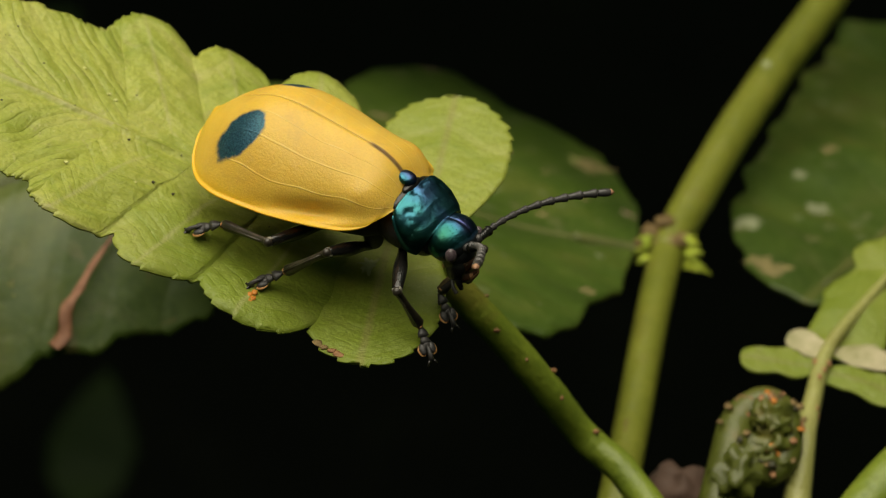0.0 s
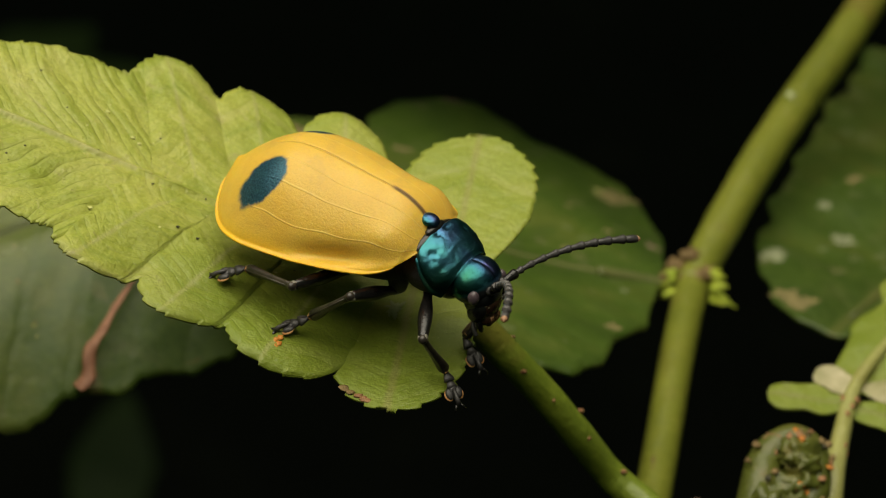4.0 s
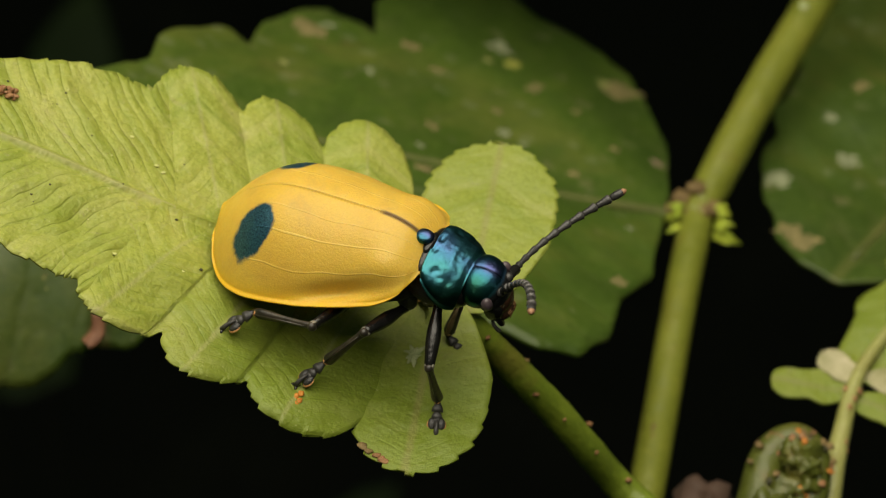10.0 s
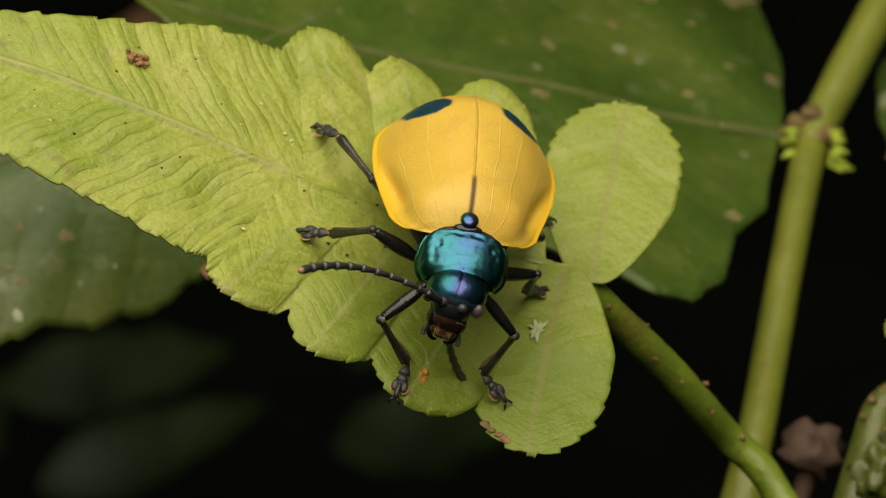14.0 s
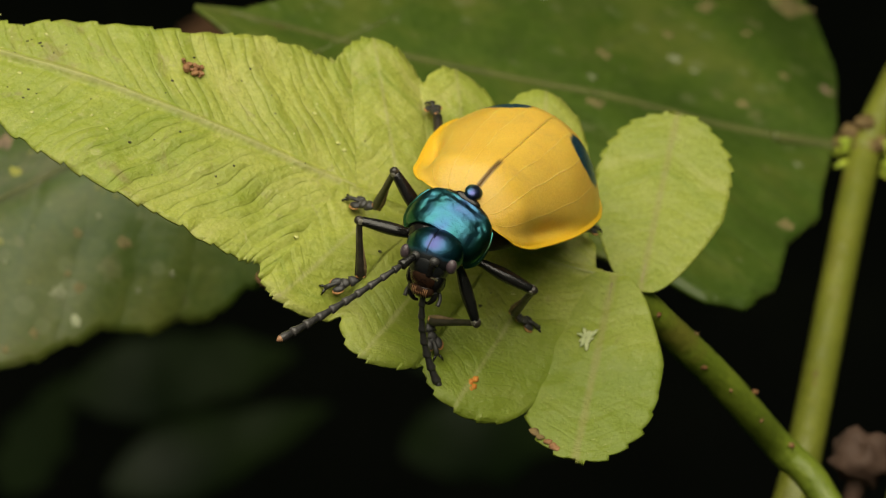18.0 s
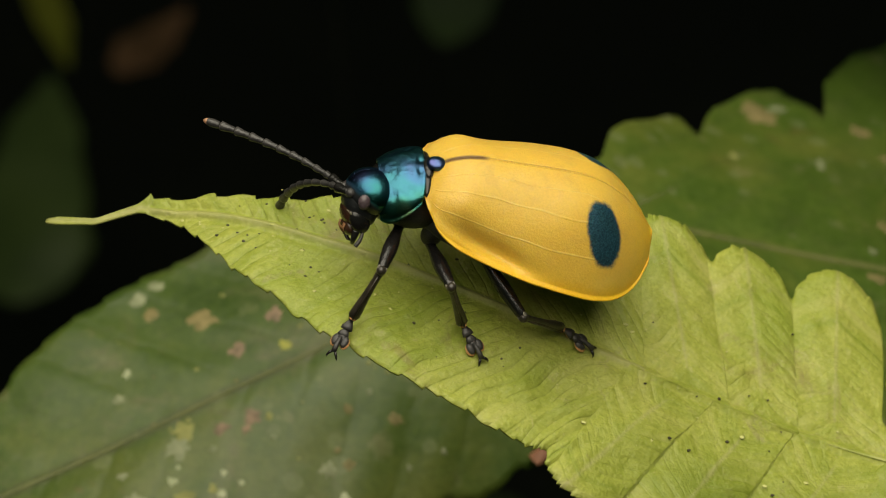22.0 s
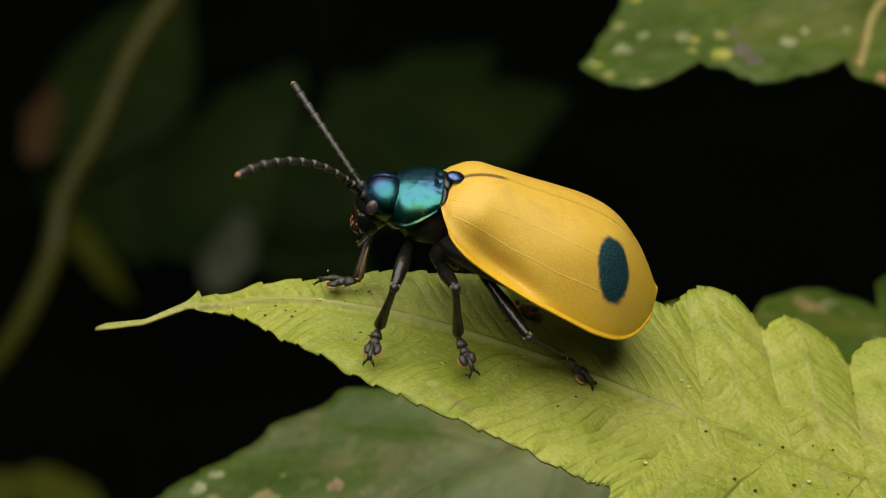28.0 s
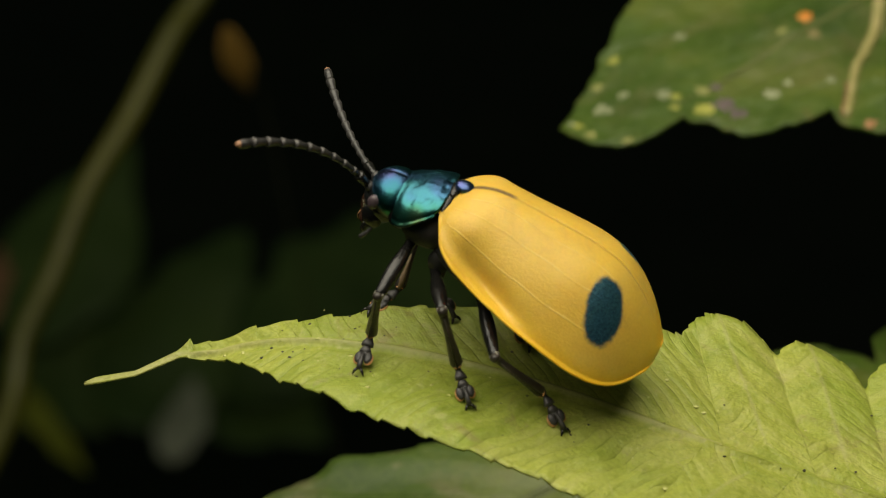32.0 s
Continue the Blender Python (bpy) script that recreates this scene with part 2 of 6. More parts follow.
def stem_skin(name, dark, mid, tint):
    """Rind with fine fibres, brown tinge and dark flecks."""
    m, t, b = nodes_of(name)
    vec = coords(t)
    base = ramp(t, noise_tex(t, vec, 0.3, 5, 0.65), [(0.3, dark), (0.6, mid), (0.78, tint)])
    fib = noise_tex(t, vec, 5.0, 3, 0.6, 1.5)
    base = mix(t, 0.35, base, ramp(t, fib, [(0.35, dark), (0.65, tuple(1.35 * k for k in mid))]))
    fleck = smooth(t, noise_tex(t, vec, 2.2, 4, 0.75), 0.62, 0.72)
    base = mix(t, calc(t, "MULTIPLY", fleck, 0.6), base, (0.10, 0.07, 0.02))
    brown = smooth(t, noise_tex(t, vec, 0.11, 4, 0.7, 0.5), 0.52, 0.68)
    base = mix(t, calc(t, "MULTIPLY", brown, 0.5), base, (0.17, 0.115, 0.025))
    t.links.new(base, b.inputs["Base Color"])
    b.inputs["Roughness"].default_value = 0.42
    bump(t, b, calc(t, "ADD", noise_tex(t, vec, 2.5, 4), calc(t, "MULTIPLY", noise_tex(t, vec, 0.5, 2), 2.0)), 0.5, 0.00016)
    return m


def wing_case():
    """Yellow wing case: fine pores, pale veins, one blue-black spot, brown streak behind the scutellum."""
    m, t, b = nodes_of("yellow_wing_case")
    vec = coords(t)
    x, y, z = xyz(t, vec)
    ay = calc(t, "ABSOLUTE", y)
    u, v = uv_axes(t)
    base = ramp(t, noise_tex(t, vec, 0.35, 4, 0.6), [(0.3, (0.72, 0.415, 0.048)), (0.55, (0.79, 0.48, 0.06)), (0.75, (0.83, 0.53, 0.095))])
    # deeper orange along the rim
    base = mix(t, calc(t, "MULTIPLY", smooth(t, v, 0.72, 1.0), 0.75), base, (0.78, 0.42, 0.008))
    base = mix(t, calc(t, "MULTIPLY", smooth(t, u, 0.9, 1.0), 0.5), base, (0.78, 0.42, 0.01))
    # pale veins that waver a little
    wav = calc(t, "MULTIPLY_ADD", noise_tex(t, vec, 0.4, 1), 0.09, calc(t, "SUBTRACT", v, 0.045))
    lines = None
    for at, w in ((0.17, 0.007), (0.34, 0.009), (0.57, 0.009)):
        d = calc(t, "ABSOLUTE", calc(t, "SUBTRACT", wav, at))
        one = calc(t, "SUBTRACT", 1.0, smooth(t, d, w * 0.3, w))
        lines = one if lines is None else calc(t, "MAXIMUM", lines, one)
    lines = calc(t, "MULTIPLY", lines, calc(t, "SUBTRACT", 1.0, smooth(t, u, 0.66, 0.8)))
    base = mix(t, calc(t, "MULTIPLY", lines, calc(t, "MULTIPLY", smooth(t, noise_tex(t, vec, 0.8, 3), 0.3, 0.6), 0.55)), base, (0.9, 0.68, 0.2))
    # tawny shade between the veins
    tawny = smooth(t, noise_tex(t, vec, 0.5, 5, 0.7, 0.5), 0.5, 0.72)
    base = mix(t, calc(t, "MULTIPLY", calc(t, "MULTIPLY_ADD", tawny, 0.45, 0.42), calc(t, "MULTIPLY", calc(t, "SUBTRACT", 1.0, smooth(t, v, 0.6, 0.88)), calc(t, "SUBTRACT", 1.0, smooth(t, u, 0.8, 0.95)))), base, (0.55, 0.335, 0.065))
    # the spot: an oval across the hind part
    dx, dy = calc(t, "ADD", x, 6.61), calc(t, "SUBTRACT", ay, 1.98)
    p = calc(t, "ADD", calc(t, "MULTIPLY", dx, -0.34), calc(t, "MULTIPLY", dy, 0.94))
    q = calc(t, "ADD", calc(t, "MULTIPLY", dx, 0.94), calc(t, "MULTIPLY", dy, 0.34))
    r = calc(t, "SQRT", calc(t, "ADD", calc(t, "POWER", calc(t, "DIVIDE", p, 1.0), 2.0), calc(t, "POWER", calc(t, "DIVIDE", q, 0.86), 2.0)))
    r = calc(t, "MULTIPLY_ADD", noise_tex(t, vec, 1.0, 3), 0.62, calc(t, "SUBTRACT", r, 0.12))
    r = calc(t, "MULTIPLY_ADD", noise_tex(t, vec, 10.0, 3, 0.7), 0.16, calc(t, "SUBTRACT", r, 0.02))
    spot = calc(t, "SUBTRACT", 1.0, smooth(t, r, 1.08, 1.3))
    base = mix(t, spot, base, ramp(t, noise_tex(t, vec, 13.0, 3), [(0.35, (0.014, 0.05, 0.08)), (0.65, (0.038, 0.125, 0.17))]))
    streak = calc(t, "MULTIPLY", calc(t, "SUBTRACT", 1.0, smooth(t, ay, 0.05, 0.17)), smooth(t, x, -1.9, -1.5))
    base = mix(t, calc(t, "MULTIPLY", streak, 0.85), base, (0.09, 0.05, 0.03))
    base = mix(t, 0.12, base, mix(t, 1.0, base, ramp(t, noise_tex(t, vec, 11.0, 3, 0.6), [(0.38, (0.42, 0.36, 0.25)), (0.6, (1.0, 1.0, 1.0))]), "MULTIPLY"))
    t.links.new(base, b.inputs["Base Color"])
    t.links.new(calc(t, "MULTIPLY", spot, 0.55), b.inputs["Metallic"])
    t.links.new(calc(t, "MULTIPLY_ADD", noise_tex(t, vec, 2.0), 0.2, 0.27), b.inputs["Roughness"])
    b.inputs["Specular IOR Level"].default_value = 0.36
    b.inputs["Subsurface Weight"].default_value = 0.25
    b.inputs["Subsurface Radius"].default_value = (0.0006, 0.0003, 0.00005)
    b.inputs["Subsurface Scale"].default_value = 1.0
    pores = noise_tex(t, vec, 11.0, 3, 0.6)
    h = calc(t, "ADD", calc(t, "MULTIPLY", pores, 0.22), calc(t, "MULTIPLY", lines, 0.14))
    h = calc(t, "ADD", h, calc(t, "MULTIPLY", noise_tex(t, vec, 2.2, 3, 0.5, 0.8), 0.2))
    bump(t, b, h, 0.9, 0.00007)
    return m


def metal_green(name, head=False):
    """Metallic cuticle: blue along the middle, teal and green towards the sides, fine pits; the head is black below."""
    m, t, b = nodes_of(name)
    vec = coords(t)
    x, y, z = xyz(t, vec)
    ay = calc(t, "ABSOLUTE", y)
    f = calc(t, "MULTIPLY_ADD", noise_tex(t, vec, 0.55, 2, 0.5, 0.3), 1.1, calc(t, "MULTIPLY_ADD", ay, 0.27, -0.36))
    col = ramp(t, f, [(0.08, (0.085, 0.085, 0.24)), (0.24, (0.045, 0.125, 0.235)), (0.42, (0.035, 0.15, 0.18)), (0.62, (0.035, 0.15, 0.115)), (0.86, (0.13, 0.165, 0.05))])
    pits = node(t, "ShaderNodeTexVoronoi", Scale=15.0)
    t.links.new(vec, pits.inputs["Vector"])
    pit = smooth(t, pits.outputs["Distance"], 0.05, 0.32)
    thick = calc(t, "MAXIMUM", 0.35, smooth(t, noise_tex(t, vec, 0.9, 3), 0.42, 0.58))
    pit = calc(t, "SUBTRACT", 1.0, calc(t, "MULTIPLY", calc(t, "SUBTRACT", 1.0, pit), thick))
    col = mix(t, calc(t, "MULTIPLY", calc(t, "SUBTRACT", 1.0, pit), 0.22), col, (0.10, 0.13, 0.03))
    b.inputs["Metallic"].default_value = 1.0
    b.inputs["Roughness"].default_value = 0.3
    if head:
        col = mix(t, 1.0, col, (0.72, 0.85, 0.8), "MULTIPLY")
        low = smooth(t, calc(t, "MULTIPLY_ADD", noise_tex(t, vec, 2.0, 3), 0.3, calc(t, "MULTIPLY_ADD", x, 0.75, calc(t, "MULTIPLY", z, -1.0))), 1.25, 1.55)
        line = calc(t, "SUBTRACT", 1.0, smooth(t, ay, 0.015, 0.05))
        col = mix(t, calc(t, "MAXIMUM", low, calc(t, "MULTIPLY", line, 0.7)), col, (0.012, 0.013, 0.014))
        t.links.new(calc(t, "SUBTRACT", 1.0, low), b.inputs["Metallic"])
    t.links.new(col, b.inputs["Base Color"])
    h = calc(t, "ADD", calc(t, "MULTIPLY", pit, 0.36), calc(t, "MULTIPLY", noise_tex(t, vec, 1.6, 4, 0.6), 0.7))
    bump(t, b, h, 0.6, 0.00007)
    return m


LEAF = fresh_leaf("fresh_green_leaf")
LEAFLET = fresh_leaf("fresh_green_leaflet", 0.6, 1.3, 0.6, (0.30, 0.27, 0.09), 0.35)
RIB = plain("pale_green_rib", [(0.3, (0.25, 0.29, 0.055)), (0.5, (0.33, 0.36, 0.085)), (0.7, (0.40, 0.40, 0.15))], 1.6, 0.5, 0.00008)
DARK_A, DARK_B, DARK_C, DARK_D = (dark_leaf("dark_green_leaf", *s) for s in ((0.0, 0.45, 1.2, 0.2), (31.0, 0.4, 0.95, 0.8, 0.8, (0.045, 0.05, 0.012), (0.165, 0.145, 0.075)), (57.0, 0.5), (83.0, 0.12, 1.1, 0.6)))
FERN = fresh_leaf("young_fern_leaflet", 0.6, 1.3, 0.6, (0.26, 0.25, 0.08), 0.6)
TAN_VEIN = plain("tan_green_vein", [(0.3, (0.22, 0.21, 0.06)), (0.7, (0.34, 0.29, 0.12))], 1.6, 0.5, 0.00005)
DARK_RIB = plain("olive_rib", [(0.3, (0.07, 0.09, 0.02)), (0.7, (0.13, 0.14, 0.035))], 0.5, 0.5, 0.0001)
STEM = stem_skin("olive_green_stem", (0.11, 0.13, 0.012), (0.18, 0.195, 0.022), (0.24, 0.22, 0.04))
STALK = stem_skin("green_leaf_stalk", (0.10, 0.15, 0.012), (0.19, 0.24, 0.022), (0.26, 0.28, 0.04))
MAUVE = plain("mauve_brown_blotch", [(0.3, (0.07, 0.055, 0.05)), (0.7, (0.13, 0.10, 0.095))], 1.6, 0.75, 0.00005)
YELLOW = plain("yellow_green_blotch", [(0.3, (0.2, 0.21, 0.03)), (0.7, (0.33, 0.33, 0.06))], 1.6, 0.7, 0.00005)
BARK = plain("brown_scar", [(0.3, (0.10, 0.06, 0.02)), (0.7, (0.25, 0.17, 0.06))], 1.5, 0.7, 0.0002)
CRUMB = plain("red_brown_crumb", [(0.3, (0.18, 0.075, 0.025)), (0.7, (0.38, 0.2, 0.085))], 3.0, 0.6, 0.0001)
WITHER = plain("red_brown_vein", [(0.3, (0.16, 0.06, 0.025)), (0.7, (0.36, 0.17, 0.09))], 1.2, 0.6, 0.0001)
ORANGE = plain("orange_crust", [(0.3, (0.4, 0.12, 0.01)), (0.7, (0.6, 0.25, 0.03))], 3.0, 0.6, 0.00005)
LICHEN = plain("pale_lichen", [(0.3, (0.28, 0.33, 0.14)), (0.7, (0.42, 0.45, 0.24))], 3.0, 0.8, 0.00005)
FLECK = plain("yellow_green_fleck", [(0.3, (0.40, 0.42, 0.10)), (0.7, (0.5, 0.5, 0.2))], 3.0, 0.8)
DULL_YELLOW = plain("dull_yellow_spot", [(0.3, (0.13, 0.14, 0.035)), (0.7, (0.27, 0.27, 0.08))], 1.6, 0.75, 0.00005)
PALE_SPOT = plain("pale_grey_green_spot", [(0.3, (0.13, 0.15, 0.07)), (0.7, (0.26, 0.28, 0.16))], 1.6, 0.75, 0.00005)
TAN_SPOT = plain("tan_blotch", [(0.3, (0.11, 0.10, 0.03)), (0.7, (0.23, 0.185, 0.07))], 1.6, 0.75, 0.00005)
PINK_SPOT = plain("pinkish_tan_blotch", [(0.3, (0.10, 0.08, 0.045)), (0.7, (0.28, 0.19, 0.12))], 2.2, 0.75, 0.00005)
BRIGHT_SPOT = plain("pale_lichen_spot", [(0.3, (0.24, 0.28, 0.14)), (0.7, (0.42, 0.44, 0.28))], 2.2, 0.75, 0.00005)
SPECK = plain("dark_speck", [(0.3, (0.02, 0.025, 0.008)), (0.7, (0.06, 0.05, 0.02))], 3.0, 0.7)
MOSS = plain("yellow_green_moss", [(0.3, (0.24, 0.32, 0.015)), (0.7, (0.42, 0.48, 0.04))], 1.0, 0.6, 0.0001)
# near-black soil: the unlit depth behind the plants is put into its colour
SOIL = plain("near_black_soil", [(0.3, (0.003, 0.0035, 0.002)), (0.55, (0.007, 0.007, 0.004)), (0.75, (0.016, 0.016, 0.008))], 0.02, 0.9, 0.002)
WITHERED = plain("withered_brown_leaf", [(0.3, (0.13, 0.065, 0.03)), (0.7, (0.26, 0.13, 0.065))], 0.08, 0.75, 0.0005)
# brighter copy of the far leaf green: the lit haze is put into its colour
GLOW_LEAF = plain("leaf_coloured_lit", [(0.32, (0.045, 0.08, 0.018)), (0.68, (0.14, 0.2, 0.05))], 0.02, 0.5, 0.0004)
DEAD = plain("dead_brown_leaf", [(0.3, (0.045, 0.025, 0.014)), (0.7, (0.11, 0.06, 0.04))], 0.08, 0.75, 0.0005)
TAN_LEAF = plain("tan_green_leaf", [(0.3, (0.26, 0.25, 0.11)), (0.7, (0.5, 0.44, 0.28))], 0.8, 0.6, 0.0001)
DIM_OLIVE = plain("dim_olive_leaf", [(0.3, (0.24, 0.27, 0.03)), (0.7, (0.45, 0.46, 0.06))], 0.06, 0.5, 0.0004)
DIM_PALE = plain("dim_grey_leaf", [(0.3, (0.36, 0.33, 0.26)), (0.7, (0.6, 0.56, 0.47))], 0.08, 0.7, 0.0004)
RUSTY = plain("rust_brown_leaf", [(0.3, (0.45, 0.24, 0.04)), (0.7, (0.62, 0.36, 0.08))], 0.1, 0.6, 0.0004)
CANE = plain("olive_yellow_cane", [(0.3, (0.04, 0.045, 0.003)), (0.7, (0.078, 0.076, 0.005))], 0.06, 0.5, 0.0004)
FROND_STALK = stem_skin("pale_frond_stalk", (0.22, 0.22, 0.05), (0.33, 0.33, 0.11), (0.38, 0.24, 0.09))
YOUNG = stem_skin("rusty_green_crozier", (0.045, 0.055, 0.007), (0.09, 0.105, 0.014), (0.2, 0.12, 0.03))
# shaded copy of the same leaf green, dimness put into its colour
BLADE_DIM = plain("leaf_coloured_dim", [(0.32, (0.012, 0.027, 0.006)), (0.68, (0.044, 0.075, 0.015))], 0.03, 0.5, 0.0004)
WING = wing_case()
METAL = metal_green("metallic_blue_green")
METAL_HEAD = metal_green("metallic_blue_green_head", True)
BLACK = plain("glossy_black_cuticle", [(0.3, (0.004, 0.004, 0.004)), (0.7, (0.013, 0.012, 0.011))], 2.0, 0.24, 0.00003)
SHIN = plain("brown_black_shin", [(0.3, (0.010, 0.009, 0.007)), (0.7, (0.045, 0.036, 0.026))], 2.0, 0.34, 0.00003)
DULL = plain("grey_black_cuticle", [(0.3, (0.012, 0.012, 0.012)), (0.7, (0.045, 0.042, 0.04))], 2.5, 0.45, 0.00003)


def antenna_skin():
    """Grey-black segments, each pale at its far end."""
    m, t, b = nodes_of("grey_black_antenna")
    vec = coords(t)
    x = xyz(t, vec)[0]
    base = ramp(t, noise_tex(t, vec, 3.0, 4), [(0.3, (0.010, 0.010, 0.010)), (0.7, (0.05, 0.047, 0.045))])
    ring = calc(t, "MULTIPLY", smooth(t, x, 0.58, 0.63), 0.22)
    base = mix(t, ring, base, (0.24, 0.22, 0.21))
    t.links.new(base, b.inputs["Base Color"])
    b.inputs["Roughness"].default_value = 0.36
    bump(t, b, noise_tex(t, vec, 9.0, 3), 0.5, 0.00003)
    return m


ANTENNA = antenna_skin()
PALE_TIP = plain("pale_brown_tip", [(0.3, (0.25, 0.12, 0.06)), (0.7, (0.4, 0.22, 0.12))], 3.0, 0.5)
SOOT = plain("downy_black_cuticle", [(0.3, (0.004, 0.004, 0.004)), (0.7, (0.014, 0.013, 0.012))], 5.0, 0.55, 0.00006)
KNEE = plain("pale_grey_knee", [(0.3, (0.08, 0.075, 0.06)), (0.7, (0.3, 0.28, 0.22))], 3.0, 0.35, 0.00003)
HAIR = plain("tan_brown_hair", [(0.3, (0.10, 0.065, 0.03)), (0.7, (0.24, 0.16, 0.08))], 5.0, 0.6, 0.00005)
PAD = plain("orange_sole", [(0.3, (0.34, 0.14, 0.04)), (0.7, (0.6, 0.33, 0.13))], 4.0, 0.55)
FACE = plain("dark_brown_face", [(0.3, (0.012, 0.008, 0.006)), (0.6, (0.05, 0.022, 0.012)), (0.75, (0.14, 0.06, 0.025))], 1.6, 0.22, 0.00004)
CLYPEUS = plain("pale_olive_bar", [(0.3, (0.03, 0.03, 0.015)), (0.55, (0.14, 0.13, 0.07)), (0.75, (0.24, 0.22, 0.13))], 2.6, 0.4, 0.00006)
EYE = plain("grey_violet_eye", [(0.3, (0.05, 0.035, 0.04)), (0.7, (0.10, 0.075, 0.085))], 6.0, 0.28, 0.00002)


# ---- mesh helpers (millimetres) ----
def thing(name, at, label, category, group="", kind=""):
    ob = new(name)
    ob.empty_display_size = 0.002
    ob.location = Vector(at) * MM
    return tagged(ob, label, category, group, kind)


def origin_of(ob):
    o = Vector((0, 0, 0))
    while ob is not None:
        o += ob.location
        ob = ob.parent
    return o


def part(name, verts, faces, material, parent, label="", uv=None, flat=False):
    """One mesh object under its thing; verts are in the thing's own place frame (mm, world axes)."""
    o = origin_of(parent) if parent is not None else Vector((0, 0, 0))
    me = bpy.data.meshes.new(name)
    me.from_pydata([(v[0] * MM - o.x, v[1] * MM - o.y, v[2] * MM - o.z) for v in verts], [], faces)
    if uv is not None:
        lay = me.uv_layers.new(name="leaf")
        for lp in me.loops:
            lay.data[lp.index].uv = uv[lp.vertex_index]
    if not flat:
        me.polygons.foreach_set("use_smooth", [True] * len(me.polygons))
    me.materials.append(material)
    me.update()
    ob = new(name, me)
    if parent is not None:
        ob.parent = parent
    if label:
        ob["label"] = label
    return ob


def sheet(P, thick, uv=None):
    """A closed sheet from a grid of points: the face, the underside and the rim."""
    P = np.asarray(P, float)
    n, m, _ = P.shape
    du, dv = np.gradient(P, axis=0), np.gradient(P, axis=1)
    nor = np.cross(du, dv)
    ln = np.linalg.norm(nor, axis=2, keepdims=True)
    nor = nor / np.maximum(ln, 1e-9)
    low = P - nor * (thick if np.ndim(thick) == 0 else np.asarray(thick)[..., None])
    verts = np.concatenate([P.reshape(-1, 3), low.reshape(-1, 3)])
    idx = np.arange(n * m).reshape(n, m)
    a, b, c, d = idx[:-1, :-1].ravel(), idx[1:, :-1].ravel(), idx[1:, 1:].ravel(), idx[:-1, 1:].ravel()
    faces = [tuple(f) for f in np.stack([a, b, c, d], 1).tolist()]
    faces += [tuple(f) for f in (np.stack([d, c, b, a], 1) + n * m).tolist()]
    rim = list(idx[:, 0]) + list(idx[-1, 1:]) + list(idx[-2::-1, -1]) + list(idx[0, -2:0:-1])
    for i in range(len(rim)):
        p, q = int(rim[i]), int(rim[(i + 1) % len(rim)])
        faces.append((q, p, p + n * m, q + n * m))
    if uv is not None:
        uv = np.asarray(uv, float).reshape(-1, 2)
        uv = np.concatenate([uv, uv]).tolist()
    return verts.tolist(), faces, uv


def tube(path, radii, sides=10, squash=1.0, caps=True):
    """A round rod along a path of points."""
    path = [Vector(p) for p in path]
    verts, faces = [], []
    up = Vector((0.13, 0.21, 1)).normalized()
    for i, p in enumerate(path):
        d = (path[min(i + 1, len(path) - 1)] - path[max(i - 1, 0)]).normalized()
        s = d.cross(up)
        s = s.normalized() if s.length > 1e-6 else Vector((1, 0, 0))
        w = s.cross(d)
        r = radii[i] if hasattr(radii, "__len__") else radii
        for k in range(sides):
            a = 2 * math.pi * k / sides
            verts.append(p + s * (math.cos(a) * r) + w * (math.sin(a) * r * squash))
    for i in range(len(path) - 1):
        for k in range(sides):
            a, b = i * sides + k, i * sides + (k + 1) % sides
            faces.append((a, b, b + sides, a + sides))
    if caps:
        faces.append(tuple(range(sides - 1, -1, -1)))
        faces.append(tuple(range((len(path) - 1) * sides, len(path) * sides)))
    return [tuple(v) for v in verts], faces


def blob(center, radii, rings=10, sides=16, tilt=None, rough=0.0, seed=0):
    """A rounded lump; tilt is a rotation matrix."""
    c = Vector(center)
    verts, faces = [], []
    for i in range(rings + 1):
        th = math.pi * i / rings
        for k in range(sides):
            a = 2 * math.pi * k / sides
            v = Vector((math.sin(th) * math.cos(a), math.sin(th) * math.sin(a), math.cos(th)))
            f = 1 + rough * noise.noise(v * 2.3 + Vector((seed * 3.1, seed, 0)))
            v = Vector((v.x * radii[0] * f, v.y * radii[1] * f, v.z * radii[2] * f))
            if tilt is not None:
                v = tilt @ v
            verts.append(tuple(c + v))
    for i in range(rings):
        for k in range(sides):
            a, b = i * sides + k, i * sides + (k + 1) % sides
            faces.append((a, a + sides, b + sides, b))
    return verts, faces


def joined(*pieces):
    verts, faces = [], []
    for v, f in pieces:
        o = len(verts)
        verts += list(v)
        faces += [tuple(i + o for i in face) for face in f]
    return verts, faces


def curve_points(keys, n):
    """Points on a smooth line through a few keys."""
    keys = [Vector(k) for k in keys]
    out = []
    for i in range(n):
        s = i / (n - 1) * (len(keys) - 1)
        k = min(int(s), len(keys) - 2)
        f = s - k
        h = f * f * (3 - 2 * f)
        m = []
        for q in (k, k + 1):
            before, after = keys[q] - keys[max(q - 1, 0)], keys[min(q + 1, len(keys) - 1)] - keys[q]
            v = (before + after) * 0.5
            cap = 1.3 * min(x for x in (before.length, after.length) if x > 1e-9)
            m.append(v * min(1.0, cap / max(v.length, 1e-9)))
        out.append(keys[k] * (1 - h) + keys[k + 1] * h + m[0] * (f * (1 - f) ** 2) - m[1] * (f * f * (1 - f)))
    return out


def wob(x, y, seed, scale=1.0):
    return noise.noise(Vector((x * scale + seed * 7.3, y * scale - seed * 3.9, seed)))


